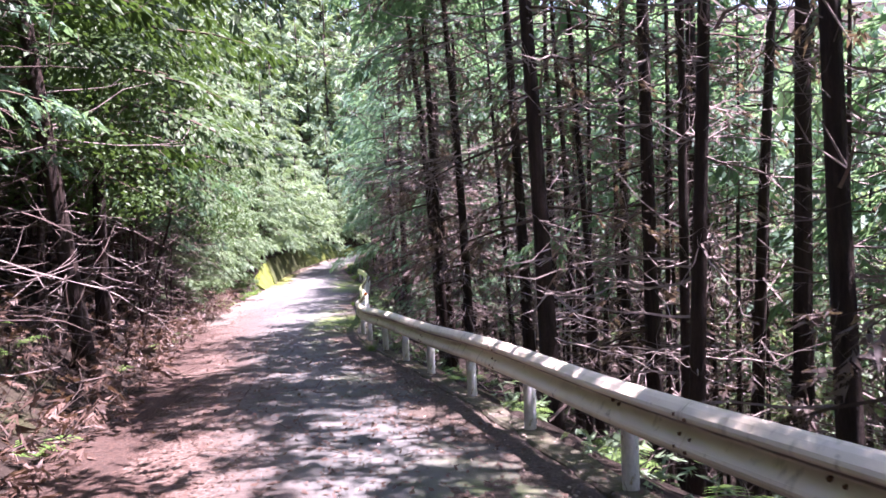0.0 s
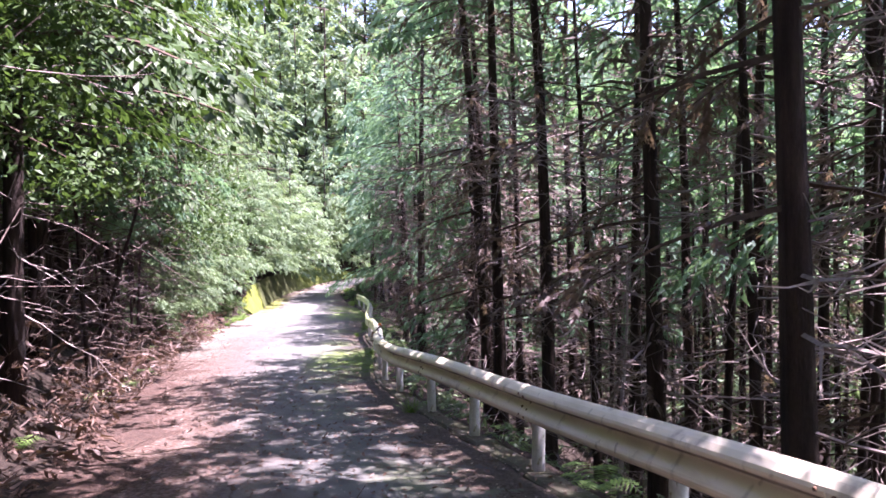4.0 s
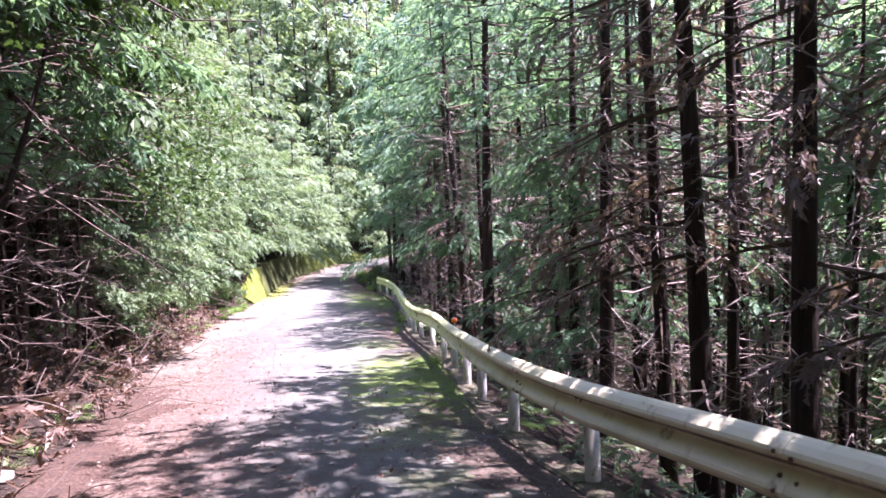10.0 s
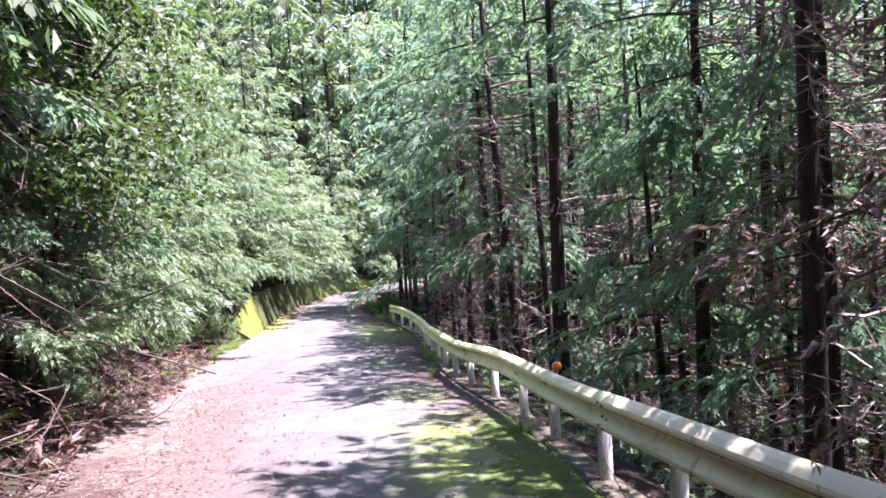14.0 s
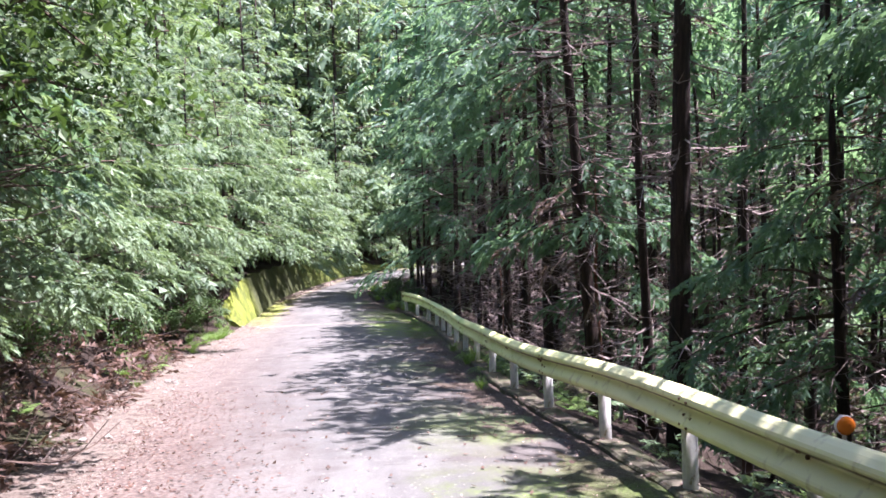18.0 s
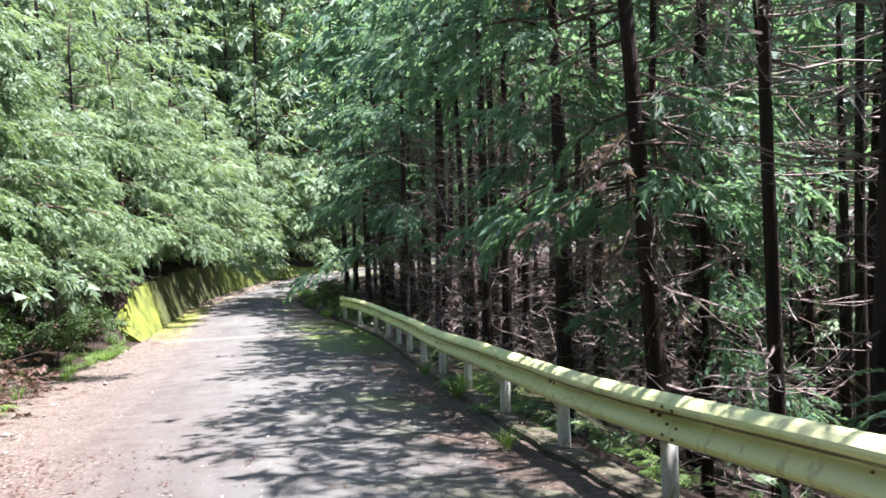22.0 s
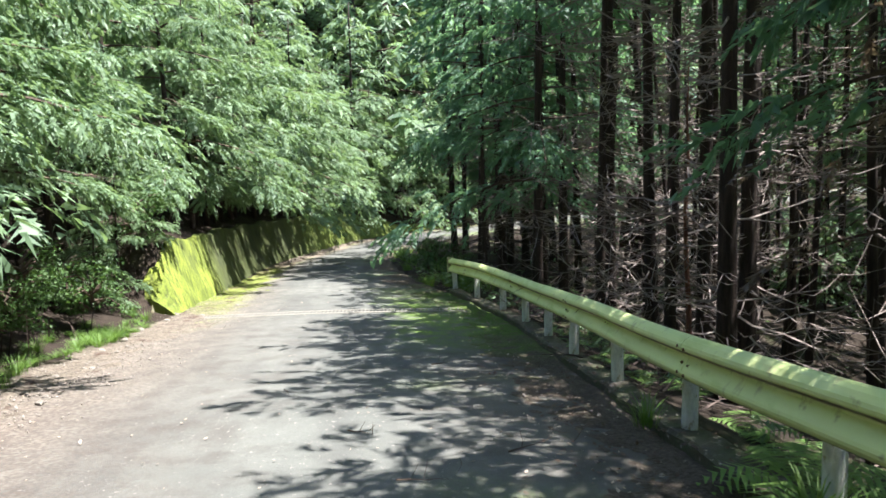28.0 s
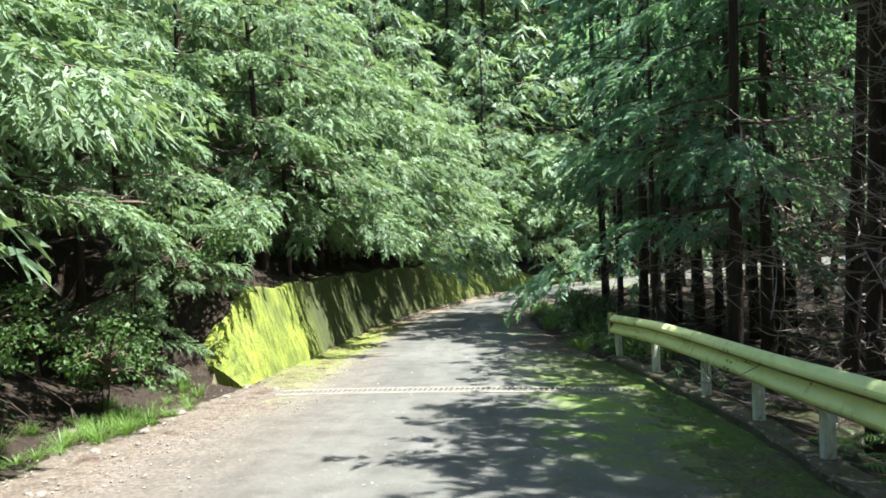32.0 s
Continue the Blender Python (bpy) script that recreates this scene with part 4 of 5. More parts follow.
# trunks that stand close behind the rail: x, y, kind, size
NEAR_TRUNKS = [(4.6, 7.2, 4, 1.1), (4.6, 4.2, 4, 1.0), (4.9, 1.0, 5, 1.0), (6.3, 3.0, 6, 1.0), (5.2, -2.5, 5, 1.0), (7.5, -4.5, 6, 1.0), (6.2, 7.4, 4, 1.0), (2.5, 8.0, 4, 1.1), (1.40, 10.5, 11, 1.1), (3.29, 12.47, 6, 1.0), (1.58, 14.8, 11, 1.05), (0.5, 16.7, 12, 0.95), (-0.06, 18.85, 11, 1.0), (-0.08, 21.0, 12, 1.05), (0.61, 22.2, 4, 1.1), (0.2, 23.4, 11, 1.0),
               (-0.27, 25.3, 12, 1.1), (0.6, 26.6, 4, 1.0), (-0.1, 29.0, 7, 0.95), (-1.65, 32.3, 3, 0.75), (-1.5, 34.0, 4, 1.0), (-1.95, 35.7, 8, 1.0), (-0.1, 39.0, 0, 1.0), (-1.9, 40.3, 7, 0.95), (-1.3, 37.9, 4, 1.0),
               (-2.1, 44.2, 9, 0.9), (-2.75, 43.1, 10, 0.85), (-1.95, 46.4, 10, 0.95), (-2.4, 38.4, 10, 0.85), (-2.85, 48.9, 10, 0.9), (-0.87, 41.6, 9, 0.95), (-2.7, 45.6, 4, 1.1), (-2.5, 47.2, 9, 0.85), (-3.15, 48.5, 4, 1.1), (-2.57, 51.2, 10, 0.9), (-1.1, 53.0, 10, 0.9), (2.6, 44.8, 9, 1.0), (3.8, 58.4, 0, 1.0), (5.8, 31.0, 7, 1.0), (6.8, 36.5, 2, 1.0), (2.9, 21.1, 0, 1.0), (-1.0, 46.9, 9, 1.0), (0.75, 36.0, 4, 1.1), (-2.0, 57.6, 10, 0.9), (-4.87, 55.3, 9, 0.6)]
KINDS = POLE + [POLE_THICK, SLIM] + LOFTY + GREEN_POLE + BARE_POLE + MID
for x, y, k, s in NEAR_TRUNKS:
    plant(KINDS[k], "conifer", x, y, s, None, POLE_LABEL, "tree", "conifers behind the guardrail", lean=(RNG.normal(0, 1.0), RNG.normal(0, 1.0)))
plant(SNAG, "dead_conifer", -1.75, 36.2, 1.0, None, "thin reddish dead conifer with broken limbs", "tree", "dead trees")
plant(SNAG, "dead_conifer", -2.67, 44.6, 0.85, None, "thin reddish dead conifer with broken limbs", "tree", "dead trees")
plant(PALE_SNAG, "dead_conifer", 1.95, 18.7, 1.1, None, "thin bleached grey dead conifer with broken limbs", "tree", "dead trees")
for x, y, s in ((-3.7, 53.6, 1.0), (-2.85, 54.9, 1.0), (-4.08, 59.4, 1.05), (-3.2, 61.2, 1.0), (-3.7, 63.0, 0.95), (0.9, 27.6, 0.82), (0.0, 31.2, 0.66), (0.9, 33.0, 0.7), (1.5, 28.6, 0.62), (-0.9, 36.9, 0.6), (-3.9, 65.8, 0.95), (-2.0, 63.0, 1.0)):
    plant(SKIRT[int(y * 7) % 2], "roadside_conifer", x, y, s, None, "dark green conifer with drooping sprays over a bare lower trunk", "tree", "conifers at the road's edge")
# the plantation behind them
taken = [(x, y) for x, y, _, _ in NEAR_TRUNKS]
tries = 0
while len(taken) < 216 and tries < 9000:
    tries += 1
    y = RNG.uniform(-18, 66)
    d = 1.6 + 12 * RNG.random() ** 1.15
    x = float(lin(y, RIGHT)) + 0.34 + d
    if float(beyond_right(x, y)) < 1.6 or min((x - a) ** 2 + (y - b) ** 2 for a, b in taken) < 1.15 ** 2 or (d < 3.2 and 8 < y < 60) or (24 < y < 38 and RNG.random() < 0.55) or (y > 38 and RNG.random() < 0.2):
        continue
    taken.append((x, y))
    kind = (SPINDLY if y < 33 else SPINDLY_DARK)[int(RNG.integers(0, 3))] if d < 7.5 and 6 < y < 56 else STARVED[int(RNG.integers(0, 3))] if RNG.random() < (0.4 if y < 22 else 0.35 if y < 36 else 0.15) else (THIN + FAR_POLE)[int(RNG.integers(0, 5))]
    plant(kind, "conifer", x, y, RNG.uniform(0.85, 1.1), None, POLE_LABEL, "tree", "conifers of the plantation", lean=(RNG.normal(0, 1.2), RNG.normal(0, 1.2)))

while len(taken) < 256 and tries < 14000:
    tries += 1
    y = RNG.uniform(-10, 34)
    x = float(lin(y, RIGHT)) + 5.0 + 12 * RNG.random()
    if min((x - a) ** 2 + (y - b) ** 2 for a, b in taken) > 0.9:
        taken.append((x, y))
        plant((STARVED[1:] + FAR_POLE)[int(RNG.integers(0, 4))], "conifer", x, y, RNG.uniform(1.0, 1.3), None, POLE_LABEL, "tree", "conifers of the plantation", lean=(RNG.normal(0, 1.2), RNG.normal(0, 1.2)))

tries = 0
while len(taken) < 290 and tries < 4000:
    tries += 1
    x, y = RNG.uniform(-5, 16), RNG.uniform(55, 75)
    if float(beyond_right(x, y)) > 2.4 and min((x - a) ** 2 + (y - b) ** 2 for a, b in taken) > 1.7 ** 2:
        taken.append((x, y))
        plant((THIN + FAR_POLE)[int(RNG.integers(0, 5))], "conifer", x, y, RNG.uniform(0.8, 1.0), None, POLE_LABEL, "tree", "conifers of the plantation", lean=(RNG.normal(0, 1.2), RNG.normal(0, 1.2)))

# left bank: leafy young conifers and shrubs above the road
YOUNG_LABEL = "bushy young conifer with layered bright green sprays on the bank"
TALL_LABEL = "tall conifer with bright green layered boughs on the hillside"


def on_bank(y, d):
    return float(lin(y, LEFT)) - d


for y in list(np.arange(31.5, 78, 2.0)) + [42.6, 44.3, 46.2, 48.3]:
    d = RNG.uniform(2.0, 2.6) if y < 43 else RNG.uniform(2.0, 2.5) if y < 50.2 else RNG.uniform(2.6, 3.0) if y < 54.5 else RNG.uniform(1.2, 1.5)
    plant((YOUNG if y < 41 else YOUNG_HIGH if y < 55 else YOUNG[:2] if y < 60 else YOUNG_FAR)[int(RNG.integers(0, 2))], "young_conifer", on_bank(y, d), y + RNG.normal(0, 0.4), RNG.uniform(0.65, 1.1) if y < 43 else RNG.uniform(0.85, 1.15), None, YOUNG_LABEL, "tree", "young conifers on the bank")
for y, s in ((56.4, 0.8), (58.0, 0.85), (60.0, 0.85), (62.0, 0.9), (64.0, 0.9), (66.5, 0.9), (69.0, 0.95), (71.5, 0.9)):
    plant(YOUNG[int(y) % 3], "young_conifer", on_bank(y, 1.3), y, s, None, "bushy young conifer hanging over the mossy wall", "tree", "young conifers on the bank")
for y, d, s in ((27.6, 1.3, 0.5), (28.9, 1.5, 0.55), (30.3, 1.5, 0.6), (49.6, 1.6, 0.32), (50.6, 1.5, 0.36)):
    plant(YOUNG[int(d * 10) % 3], "young_conifer", on_bank(y, d), y, s, None, "small bushy conifer drooping at the foot of the bank", "tree", "young conifers on the bank")
for y in np.arange(30, 84, 3.2):
    d = RNG.uniform(4.0, 5.6)
    plant((TALL + YOUNG[:1])[int(RNG.integers(0, 3))], "bank_conifer", on_bank(min(y, 79), d), y + RNG.normal(0, 0.5), RNG.uniform(0.9, 1.2), None, TALL_LABEL, "tree", "conifers on the hillside")
for y in np.arange(-14, 30, 3.1):
    if y > 13:
        plant(SKIRT[int(RNG.integers(0, 2))], "bank_conifer", on_bank(y, RNG.uniform(2.8, 3.8)), y + RNG.normal(0, 0.4), RNG.uniform(0.9, 1.15), None, "dark shaded conifer on the steep bank", "tree", "shaded conifers on the bank")
    plant(LOFTY_PLAIN, "bank_conifer", on_bank(y, RNG.uniform(1.2, 1.9) if y < 20 else RNG.uniform(1.6, 2.4)), y + 1.0, RNG.uniform(0.85, 1.0), None, "lofty dark conifer with dead lower limbs on the bank", "tree", "lofty conifers on the bank", lean=(0, 9 if y < 6 or y > 20 else 4))
    plant(DARK_FAR, "bank_conifer", on_bank(y, RNG.uniform(6.5, 8.0)), y + 1.5, RNG.uniform(1.0, 1.3), None, "dark shaded conifer on the steep bank", "tree", "shaded conifers on the bank")
for i in range(78):
    y = RNG.uniform(-8, 31) if i < 58 else RNG.uniform(20, 31)
    d = RNG.uniform(1.0, 4.5) if i < 58 else RNG.uniform(0.9, 2.4)
    plant(SCRUB[i % 3], "dead_scrub", on_bank(y, d), y, RNG.uniform(0.7, 1.25), None, "leafless brown scrub tree thick with dead twigs", "tree", "dead scrub on the bank", lean=(RNG.normal(0, 5), RNG.normal(4, 5)))
for y in np.arange(-4, 90, 4.2):
    d = RNG.uniform(8.5, 11)
    plant(FAR_TREE[int(RNG.integers(0, 2))], "bank_conifer", on_bank(min(y, 79), d), y + RNG.normal(0, 0.5), RNG.uniform(1.0, 1.25), None, TALL_LABEL, "tree", "conifers on the hillside")
for x, y, s in ((-10.4, 27.0, 1.0), (-6.6, 12.6, 0.8), (-7.4, 15.4, 0.85), (-8.3, 18.0, 0.95), (-9.2, 21.0, 0.9), (-9.9, 24.2, 1.0), (-11.6, 30.6, 0.95)):
    plant(LEAFY[int(y * 3) % 2], "broadleaf_tree", x, y, s, None, "leafy green broadleaf tree leaning over the road", "tree", "broadleaf trees on the bank")
plant(OVERHANG, "broadleaf_tree", -10.1, 29.6, 1.0, 0, "dark leafy broadleaf tree leaning out over the road", "tree", "broadleaf trees on the bank", lean=(4, 15))
for i in range(len(EDGES)):
    (ax, ay), (bx, by) = EDGES[i - 1][0], EDGES[i][0]
    if i % 3 == 0 and ay > 77 and ax < 34:
        n = np.array([-(by - ay), bx - ax]) / math.hypot(bx - ax, by - ay)
        p = EDGES[i][0] + n * RNG.uniform(1.3, 2.2)
        plant(YOUNG_FAR[i % 2], "young_conifer", float(p[0]), float(p[1]), RNG.uniform(0.75, 1.0), None, YOUNG_LABEL, "tree", "young conifers round the bend")
for x in np.arange(-18, 34, 3.6):
    y = float(lin(x, FAR_EDGE)) + 3 + RNG.normal(0, 0.6)
    plant((TALL + YOUNG[:1])[int(RNG.integers(0, 3))], "bank_conifer", x + RNG.normal(0, 0.6), y, RNG.uniform(0.9, 1.2), None, TALL_LABEL, "tree", "conifers beyond the bend")
for i in range(26):
    x = -26 + 1.5 * i
    y = float(lin(x, FAR_EDGE)) + RNG.uniform(7, 13)
    plant(FAR_TREE[i % 2], "hillside_tree", x, y, RNG.uniform(1.3, 1.7), None, TALL_LABEL, "tree", "trees on the far hillside")
for i in range(30):
    x = RNG.uniform(-42, 8)
    y = float(lin(x, FAR_EDGE)) + RNG.uniform(15, 50)
    plant(FAR_TREE[i % 2], "hillside_tree", x, y, RNG.uniform(1.4, 1.8), None, TALL_LABEL, "tree", "trees on the far hillside")
for i in range(12):
    x = -24 + 2.2 * i
    plant(FAR_TREE[i % 2], "hillside_tree", x, 96 + RNG.uniform(0, 9), RNG.uniform(2.0, 2.4), None, TALL_LABEL, "tree", "trees on the far hillside")
for i in range(24):
    x = RNG.uniform(-5, 50)
    y = float(lin(x, FAR_EDGE)) + 6.5 + 60 * RNG.random() ** 1.3
    plant(FAR_TREE[i % 2], "hillside_tree", x, y, RNG.uniform(0.9, 1.4), None, TALL_LABEL, "tree", "trees on the far hillside")
for i in range(44):
    y = RNG.uniform(-5, 70)
    x = float(lin(y, RIGHT)) + 17 + 20 * RNG.random()
    plant(FAR_TREE[0] if i % 3 == 0 or y > 20 else DARK_FAR, "valley_tree", x, y, RNG.uniform(1.2, 1.6), None, "green tree down the slope behind the plantation", "tree", "trees down the slope")
for i in range(34):
    y = RNG.uniform(0, 62)
    x = float(lin(y, RIGHT)) + RNG.uniform(10.5, 19)
    plant(FAR_TREE[i % 2], "sapling", x, y, RNG.uniform(0.15, 0.32), None, "small bushy green sapling in the clearing below the plantation", "sapling", "saplings in the clearing")

# ---- undergrowth and small things ----
def anywhere(y, d):
    """A spot d metres beyond the left edge, and its height."""
    x = on_bank(y, d)
    return x, y, (float(ground(x, y)) if d > 0.05 else road_z(x, y))


def brushwood():
    geo = Geo()
    for _ in range(700):
        x, y, z = anywhere(RNG.uniform(-8, 44), RNG.uniform(0.8, 5.5))
        ln = RNG.uniform(0.5, 1.9)
        dead_branch(geo, (x, y, z - 0.05), RNG.uniform(0, 6.283), ln, RNG.uniform(-0.05, 1.1), RNG.normal(-0.1, 0.2), 4, 0.006 + 0.004 * ln)
    ob = part("brushwood", geo, BRUSH)
    tagged(ob, "tangle of dead brown branches on the shaded bank", "brush", kind="stuff")
    leaf = Geo()
    n = 5200
    y, d = RNG.uniform(-8, 42, n), 0.15 + 5.2 * RNG.random(n) ** 1.5
    x = np.array([on_bank(a, b) for a, b in zip(y, d)])
    at = np.stack([x, y, ground(x, y) + RNG.uniform(0.0, 0.9, n) ** 2], 1)
    sprays(leaf, at, RNG.normal(0, 1, (n, 3)) * (1, 1, 0.4), np.array([0, 0, 1.0]) + RNG.normal(0, 0.5, (n, 3)), RNG.uniform(0.15, 0.4, n))
    tagged(part("dry_sprays", leaf, DRYLEAF), "fallen dry brown conifer sprays on the bank", "leaf litter", kind="stuff")


def litter():
    """Dry leaves on the road's edge and the bank."""
    geo = Geo()
    n = 11000
    y = RNG.uniform(-3, 36, n)
    d = RNG.exponential(1.5, n) * -1.0 * (1.0 - np.clip((y - 20) / 30, 0, 0.75)) + RNG.normal(0.3, 0.6, n)
    x = lin(y, LEFT) - d
    keep = x < lin(y, RIGHT) - 0.1
    x, y, d = x[keep], y[keep], d[keep]
    u = (x - lin(y, LEFT)) / (lin(y, RIGHT) - lin(y, LEFT))
    z = np.where(d > 0.05, ground(x, y), base(x, y) - 0.06 + 0.05 * (1 - (2 * u - 1) ** 2)) + 0.012
    m = len(x)
    sprays(geo, np.stack([x, y, z], 1), RNG.normal(0, 1, (m, 3)) * (1, 1, 0.12), np.array([0, 0, 1.0]) + RNG.normal(0, 0.25, (m, 3)), RNG.uniform(0.028, 0.07, m), KITE, -0.15)
    tagged(part("leaf_litter", geo, DRYLEAF), "scattered dry reddish leaves over the road's edge", "leaf litter", kind="stuff")
    strewn = Geo()
    n = 6500
    y = RNG.uniform(-1, 24, n)
    u = RNG.random(n) ** 0.8 * 0.98
    keep = RNG.random(n) < np.clip(1.25 - y / 26, 0.1, 1) * (0.35 + 0.65 * (np.sin(2.1 * y + 5 * u) + np.sin(0.9 * y - 7 * u) > -0.3))
    y, u = y[keep], u[keep]
    x = lin(y, LEFT) + u * (lin(y, RIGHT) - lin(y, LEFT))
    m = len(x)
    z = base(x, y) - 0.06 + 0.05 * (1 - (2 * u - 1) ** 2) + 0.012
    sprays(strewn, np.stack([x, y, z], 1), RNG.normal(0, 1, (m, 3)) * (1, 1, 0.12), np.array([0, 0, 1.0]) + RNG.normal(0, 0.3, (m, 3)), RNG.uniform(0.03, 0.08, m), KITE, -0.2)
    tagged(part("strewn_litter", strewn, DRYLEAF), "dark dry leaves strewn over the shaded asphalt", "leaf litter", kind="stuff")
    pale = Geo()
    n = 900
    y = RNG.uniform(10, 56, n)
    u = RNG.random(n) ** 1.6
    x = lin(y, LEFT) + u * (lin(y, RIGHT) - lin(y, LEFT))
    z = base(x, y) - 0.06 + 0.05 * (1 - (2 * u - 1) ** 2) + 0.008
    sprays(pale, np.stack([x, y, z], 1), RNG.normal(0, 1, (n, 3)) * (1, 1, 0.1), np.array([0, 0, 1.0]) + RNG.normal(0, 0.2, (n, 3)), RNG.uniform(0.02, 0.05, n), KITE, -0.15)
    tagged(part("pale_litter", pale, PALE_LEAF), "scattered pale dry leaves on the asphalt", "leaf litter", kind="stuff")


def kerb_litter():
    """Dead needles, leaves and bark crumbs swept against the guardrail."""
    for name, material, n, lo, hi in (("dry_litter", DRYLEAF, 4200, 0.025, 0.07), ("bleached_litter", PALE_LEAF, 1800, 0.02, 0.05)):
        geo = Geo()
        y = RNG.uniform(2, 56, n)
        off = RNG.normal(-0.15, 0.45, n)
        x = lin(y, RIGHT) + off
        keep = (off > -1.6) & (off < 0.38)
        x, y, off = x[keep], y[keep], off[keep]
        m = len(x)
        u = np.clip((x - lin(y, LEFT)) / (lin(y, RIGHT) - lin(y, LEFT)), 0, 1)
        z = np.where(off > -0.03, lin(y, GRADE) + 0.048 - 0.065 * (1 - lin(y, KERB_UP)), base(x, y) - 0.06 + 0.05 * (1 - (2 * u - 1) ** 2) + 0.012)
        sprays(geo, np.stack([x, y, z], 1), RNG.normal(0, 1, (m, 3)) * (1, 1, 0.12), np.array([0, 0, 1.0]) + RNG.normal(0, 0.25, (m, 3)), RNG.uniform(lo, hi, m), KITE, -0.15)
        tagged(part(name, geo, material), "dead leaves and bark crumbs along the kerb", "leaf litter", kind="stuff")


PALE_LEAF = foliage("pale_leaves", (0.22, 0.17, 0.13), (0.40, 0.33, 0.26), 0.15)
brushwood()
litter()
kerb_litter()


def tuft(blades, height, spread_out, width=0.012):
    geo = Geo()
    for _ in range(blades):
        az, bend = RNG.uniform(0, 6.283), RNG.uniform(0.25, 1.0)
        r0 = RNG.random() * spread_out * 0.35
        d = np.array([math.cos(az), math.sin(az), 0])
        side = np.array([-d[1], d[0], 0]) * width * RNG.uniform(0.6, 1.2)
        h = height * RNG.uniform(0.55, 1.1)
        p = [d * r0 + d * spread_out * bend * t * t + np.array([0, 0, h * (t - 0.35 * bend * t * t)]) for t in (0, 0.4, 0.75, 1.0)]
        geo.add([p[0] - side, p[0] + side, p[1] - side, p[1] + side, p[2] - side * 0.6, p[2] + side * 0.6, p[3]], [(0, 1, 3, 2), (2, 3, 5, 4), (4, 5, 6)])
    return geo.mesh("grass_tuft", GRASS)


def fern(fronds, length):
    """Arching fronds with paired leaflets."""
    geo = Geo()
    for i in range(fronds):
        az = 6.283 * i / fronds + RNG.normal(0, 0.2)
        d = unit(az, 0.0)
        side = np.array([-d[1], d[0], 0])
        ln = length * RNG.uniform(0.75, 1.1)
        for t in np.linspace(0.15, 1.0, 11):
            c = d * ln * t * 0.85 + np.array([0, 0, ln * (0.95 * t - 0.85 * t * t)])
            w = ln * 0.30 * math.sin(math.pi * (0.12 + 0.86 * t)) + 0.01
            for s in (-1, 1):
                tip = c + side * s * w + d * w * 0.35 + np.array([0, 0, -0.25 * w])
                geo.add([c - d * 0.02 * ln, c + d * 0.035 * ln, tip], [(0, 1, 2)])
    return geo.mesh("fern", GRASS)


TUFTS = [tuft(70, 0.45, 0.5, 0.007), tuft(56, 0.3, 0.42, 0.007), tuft(80, 0.6, 0.62, 0.008)]
FERNS = [fern(9, 0.5), fern(7, 0.38)]


def set_plant(me, name, x, y, z, s, label, category, group):
    ob = new(name, me)
    ob.matrix_basis = pose(x, y, z - 0.015, 0, 0, RNG.uniform(0, 360)) @ Matrix.Scale(s, 4)
    return tagged(ob, label, category, group)


def rail_top(x, y):
    return float(lin(y, GRADE)) + 0.035 - 0.065 * (1 - float(lin(y, KERB_UP)))


GRASS_LABEL, FERN_LABEL = "tuft of long green grass growing at the road's edge", "green fern with arching fronds under the trees"
# tufts by the posts
for x, y, s in ((-4.12, 37.9, 1.0), (-4.0, 38.2, 0.9), (-4.08, 34.5, 0.6), (-4.3, 40.5, 0.5), (-3.0, 27.3, 0.5), (-2.8, 25.7, 0.4), (-1.6, 16.2, 0.5)):
    set_plant(TUFTS[int(s * 10) % 3], "grass_tuft", x, y, rail_top(x, y) - 0.02, s, GRASS_LABEL, "grass", "grass by the guardrail")
for x, y, s in ((-3.78, 38.9, 1.3), (-3.62, 39.3, 1.2), (-3.5, 38.3, 1.0), (-3.7, 36.6, 1.1), (-3.35, 35.7, 1.0), (-3.6, 37.0, 0.8), (-3.3, 40.2, 0.9), (0.9, 9.2, 1.0), (1.5, 7.6, 1.1), (0.2, 12.0, 1.0), (2.3, 6.2, 1.2), (2.7, 4.5, 1.2), (-0.2, 15.4, 0.9), (-1.9, 21.5, 0.9), (1.9, 8.7, 1.2), (-2.3, 31.0, 0.9), (-2.9, 35.0, 0.9), (-1.5, 24.0, 1.0)):
    set_plant(FERNS[int(y) % 2], "fern", x, y, float(ground(x, y)), s * 1.1, FERN_LABEL, "fern", "ferns behind the guardrail")
for i in range(14):
    y = RNG.uniform(30, 49)
    x = float(lin(y, RIGHT)) + RNG.uniform(0.75, 1.9)
    set_plant(FERNS[i % 2], "fern", x, y, float(ground(x, y)), RNG.uniform(0.8, 1.3), FERN_LABEL, "fern", "ferns behind the guardrail")
# verge on the left
for i in range(80):
    y = RNG.normal(46.8, 1.7) if i < 52 else RNG.uniform(36, 51)
    x, y, z = anywhere(y, RNG.uniform(0.3, 1.2))
    set_plant(TUFTS[i % 3], "grass_tuft", x, y, z, RNG.uniform(0.3, 0.62), GRASS_LABEL, "grass", "grass along the left verge")
for i in range(26):
    y = RNG.uniform(6, 40)
    x, y, z = anywhere(y, RNG.uniform(0.5, 2.2))
    set_plant(FERNS[i % 2], "fern", x, y, z, RNG.uniform(0.7, 1.3), FERN_LABEL, "fern", "ferns on the left bank")
for x, y in ((-7.4, 20.2), (-7.2, 20.6), (-7.55, 20.9), (-7.1, 19.9)):
    set_plant(TUFTS[1], "grass_tuft", x, y, float(ground(x, y)), 0.5, GRASS_LABEL, "grass", "grass on the left bank")
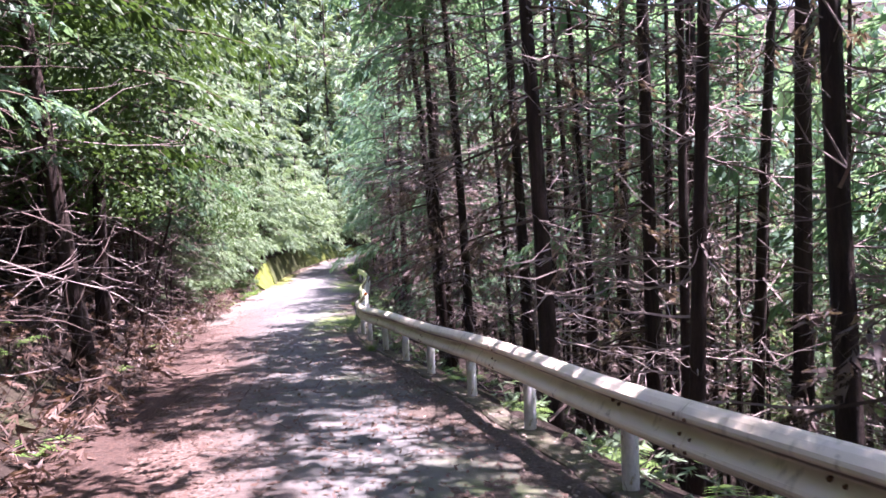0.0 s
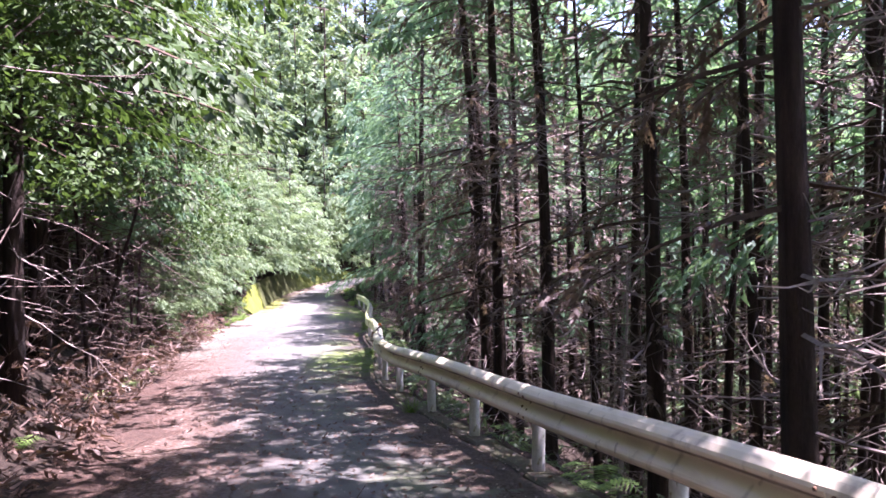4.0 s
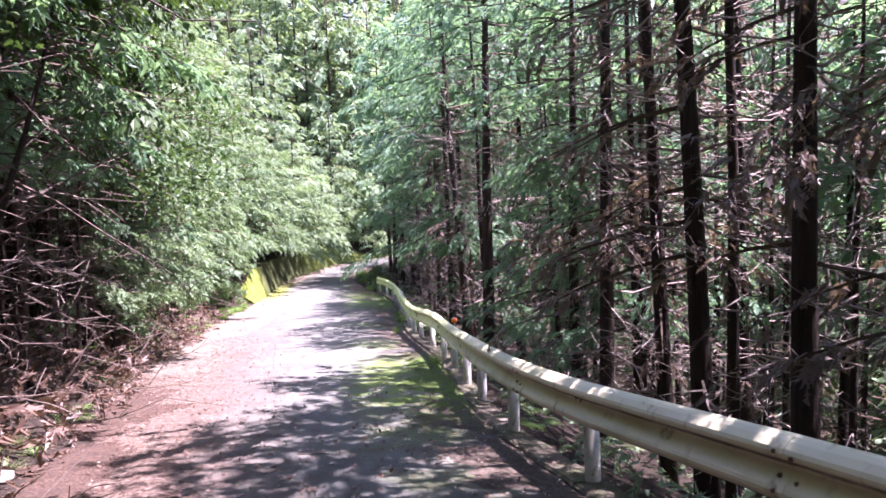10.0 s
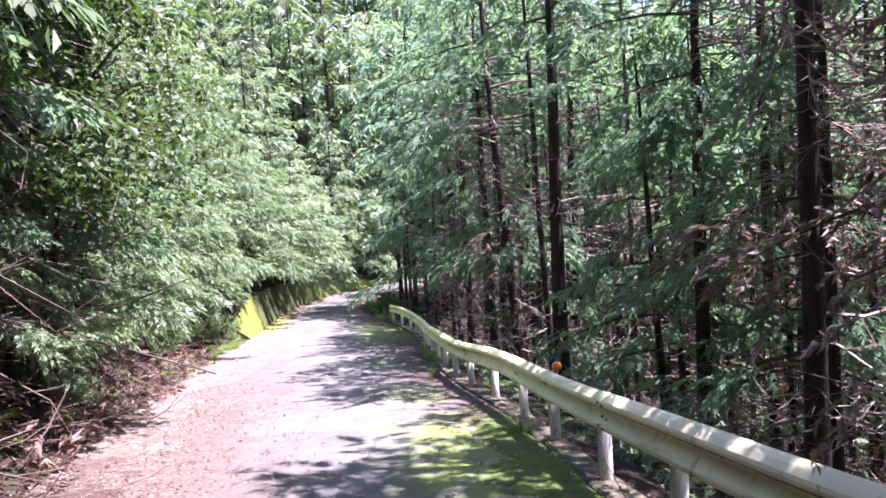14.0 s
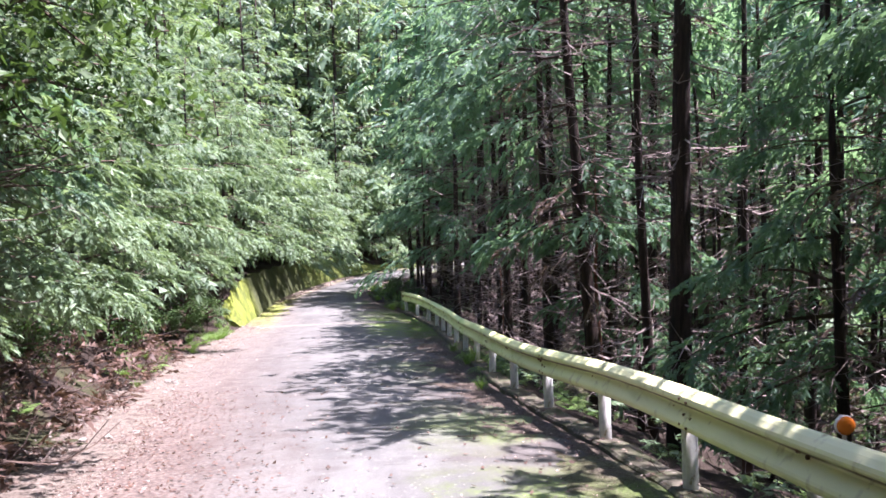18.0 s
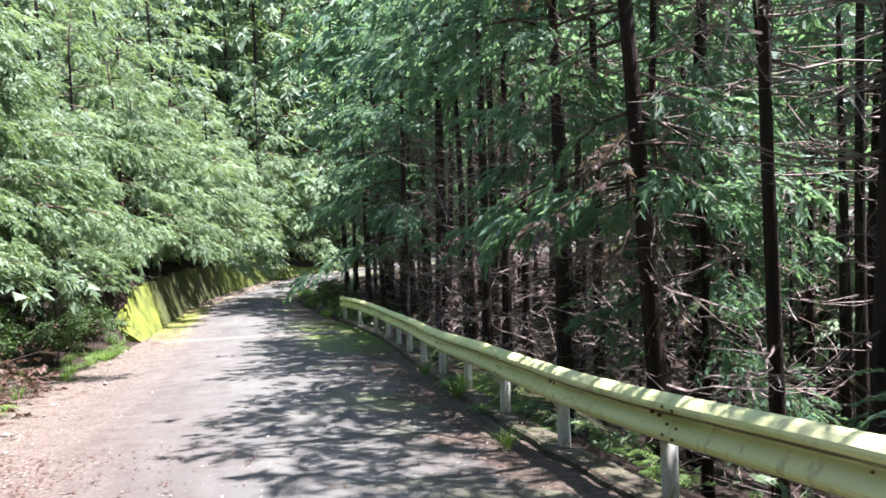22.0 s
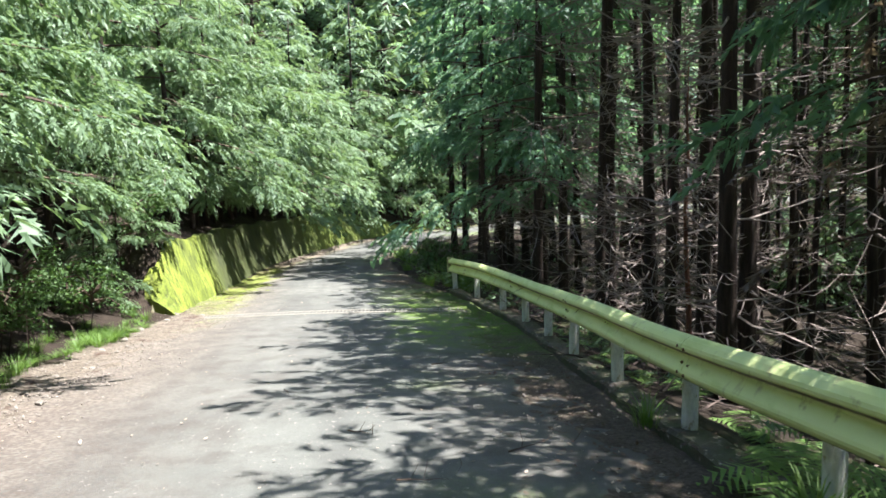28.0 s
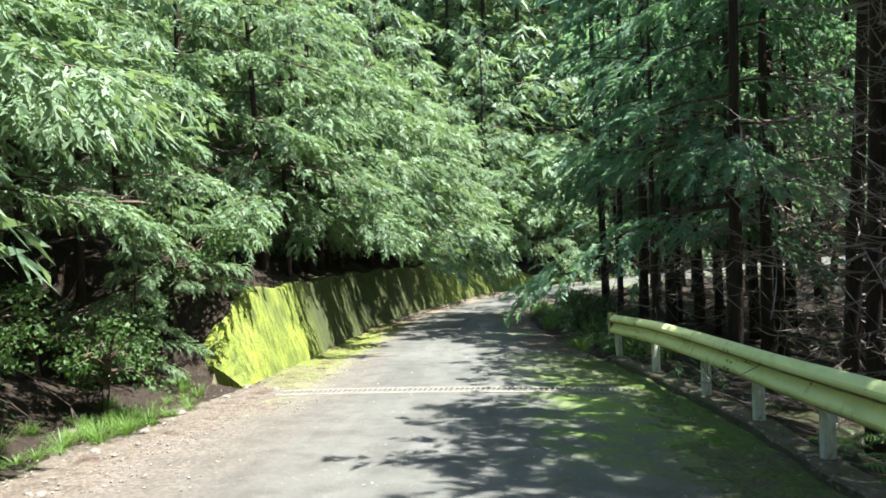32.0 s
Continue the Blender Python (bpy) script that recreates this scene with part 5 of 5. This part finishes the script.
for i in range(30):
    x, y, z = anywhere(RNG.uniform(32, 51), RNG.uniform(0.9, 2.2))
    plant(SHRUB[i % 2], "shrub", x, y, RNG.uniform(0.5, 0.85), None, "small leafy green shrub at the foot of the bank", "shrub", "shrubs on the left verge")
for x, y, s in ((-9.75, 28.9, 0.6), (-10.0, 29.6, 0.55), (-6.4, 56.8, 0.5), (-6.2, 58.6, 0.6), (-6.0, 60.5, 0.6), (-6.6, 62.2, 0.6), (-5.6, 56.0, 0.5), (-6.3, 65.0, 0.6), (-5.3, 58.0, 0.5), (-5.6, 63.0, 0.6)):
    plant(SHRUB[int(y * 2) % 2], "shrub", x, y, s, None, "low leafy green shrub on the verge", "shrub", "shrubs on the verges")
for i in range(60):
    y = RNG.uniform(54.5, 68)
    x = float(lin(y, RIGHT)) + RNG.uniform(0.0, 2.0)
    set_plant(TUFTS[i % 3], "grass_tuft", x, y, float(ground(x, y)), RNG.uniform(0.5, 1.0), GRASS_LABEL, "grass", "grass beyond the guardrail's end")


def stone_mesh():
    bm = bmesh.new()
    bmesh.ops.create_icosphere(bm, subdivisions=2, radius=1.0)
    for v in bm.verts:
        v.co *= 1 + 0.35 * noise.noise(v.co * 1.3 + Vector((RNG.uniform(0, 50), 0, 0)) * 0) + RNG.normal(0, 0.06)
        v.co.z *= 0.6
    me = bpy.data.meshes.new("stone")
    bm.to_mesh(me)
    bm.free()
    me.materials.append(STONE)
    return me


STONES = [stone_mesh() for _ in range(4)]


def put_stone(x, y, z, r):
    ob = new("stone", STONES[int(RNG.integers(0, 4))])
    ob.matrix_basis = pose(x, y, z + r * 0.25, 0, 0, RNG.uniform(0, 360)) @ Matrix.Diagonal((r, r * RNG.uniform(0.6, 1), r, 1))
    tagged(ob, "small pale grey stone lying at the road's edge", "stone", "stones at the road's edge")


put_stone(-6.95, 19.5, float(ground(-6.95, 19.5)), 0.13)
for _ in range(70):
    y = RNG.uniform(30, 52)
    d = RNG.normal(0.05, 0.35)
    x, y, z = anywhere(y, d)
    put_stone(x, y, z, min(0.07, abs(RNG.normal(0, 0.03)) + 0.018))


def gravel():
    """Loose chippings along the left side, too many to pick apart."""
    geo = Geo()
    n = 3000
    y = RNG.uniform(24, 56, n)
    d = RNG.normal(-0.25, 0.5, n)
    x = lin(y, LEFT) - d
    u = (x - lin(y, LEFT)) / (lin(y, RIGHT) - lin(y, LEFT))
    z = np.where(d > 0.0, ground(x, y) + 0.03, base(x, y) - 0.06 + 0.05 * (1 - (2 * u - 1) ** 2) + 0.02 * np.exp(-u * 9))
    shape = np.array([(1, 0, 0), (-0.9, 0.2, 0), (0, 1, 0.1), (0.2, -0.9, 0), (0.1, 0, 0.7), (0, 0, -0.6)])
    tri = [(0, 2, 4), (2, 1, 4), (1, 3, 4), (3, 0, 4), (2, 0, 5), (1, 2, 5), (3, 1, 5), (0, 3, 5)]
    for a, b, c in zip(x, y, z):
        geo.add(np.array([a, b, c]) + shape * RNG.uniform(0.006, 0.022) * RNG.uniform(0.6, 1.3, (6, 3)), tri)
    tagged(part("gravel", geo, STONE), "loose pale chippings along the road's edge", "gravel", kind="stuff")


gravel()


def fallen_branch(x, y, z, az, ln, thick, label="dry brown twig lying on the asphalt", group="twigs on the road"):
    geo = Geo()
    dead_branch(geo, (0, 0, 0.012), az, ln, 0.0, 0.0, 3, thick)
    ob = part("fallen_twig", geo, TWIG)
    ob.location = (x, y, z)
    tagged(ob, label, "twig", group)


for x, y in ((-6.72, 40.64), (-6.23, 39.25), (-5.45, 39.9), (-6.1, 44.0), (-7.6, 42.5), (-5.2, 36.0), (-6.6, 34.5), (-4.6, 30.8), (-3.1, 13.5), (-2.2, 14.6), (-3.6, 17.0), (-4.4, 20.0), (-1.6, 8.6), (-0.7, 9.9), (-4.0, 24.5), (-6.1, 28.0)):
    fallen_branch(x, y, road_z(x, y), RNG.uniform(0, 6.283), RNG.uniform(0.2, 0.55), 0.007)
for y, d, ln in ((7.5, -1.0, 1.4), (11.0, -0.4, 1.8), (13.5, 0.3, 1.6), (18.0, 0.5, 1.4), (25.0, 0.8, 1.8), (29.0, 0.9, 1.6), (21.5, 0.9, 2.2)):
    x, y, z = anywhere(y, d)
    fallen_branch(x, y, z, RNG.uniform(-0.6, 0.6), ln, 0.018, "fallen dry branch on the littered verge", "fallen branches")


def floor_twigs():
    """Fallen limbs and dry sprays over the floor of the plantation."""
    geo = Geo()
    for _ in range(650):
        y = RNG.uniform(-2, 66)
        x = float(lin(y, RIGHT)) + 0.8 + 9 * RNG.random() ** 1.4
        ln = RNG.uniform(0.4, 1.6)
        dead_branch(geo, (x, y, float(ground(x, y)) + 0.02), RNG.uniform(0, 6.283), ln, RNG.uniform(0, 0.35), RNG.normal(0, 0.1), 3, 0.005 + 0.005 * ln)
    tagged(part("fallen_limbs", geo, BRUSH), "dead limbs strewn over the forest floor", "brush", kind="stuff")


floor_twigs()


def undergrowth():
    """Low green sprays and seedlings on the slope below the rail and under the trees."""
    geo = Geo()
    n = 5200
    y = RNG.uniform(-3, 66, n)
    d = 0.45 + 9 * RNG.random(n) ** 1.8
    x = lin(y, RIGHT) + d
    clump = np.sin(1.7 * x + 0.9 * y) + np.sin(2.3 * y - 0.8 * x)
    keep = (clump > 0.2) & ~((y > 30) & (y < 54) & (d > 1.5) & (RNG.random(n) < 0.75))
    x, y = x[keep], y[keep]
    m = len(x)
    at = np.stack([x, y, ground(x, y) + RNG.uniform(0, 0.5, m) ** 1.5], 1)
    sprays(geo, at, RNG.normal(0, 1, (m, 3)) * (1, 1, 0.3) + (0, 0, 0.25), np.array([0, 0, 1.0]) + RNG.normal(0, 0.4, (m, 3)), RNG.uniform(0.12, 0.34, m))
    tagged(part("undergrowth", geo, NEEDLE_LIT), "patchy low green seedlings on the forest floor", "undergrowth", kind="stuff")


undergrowth()
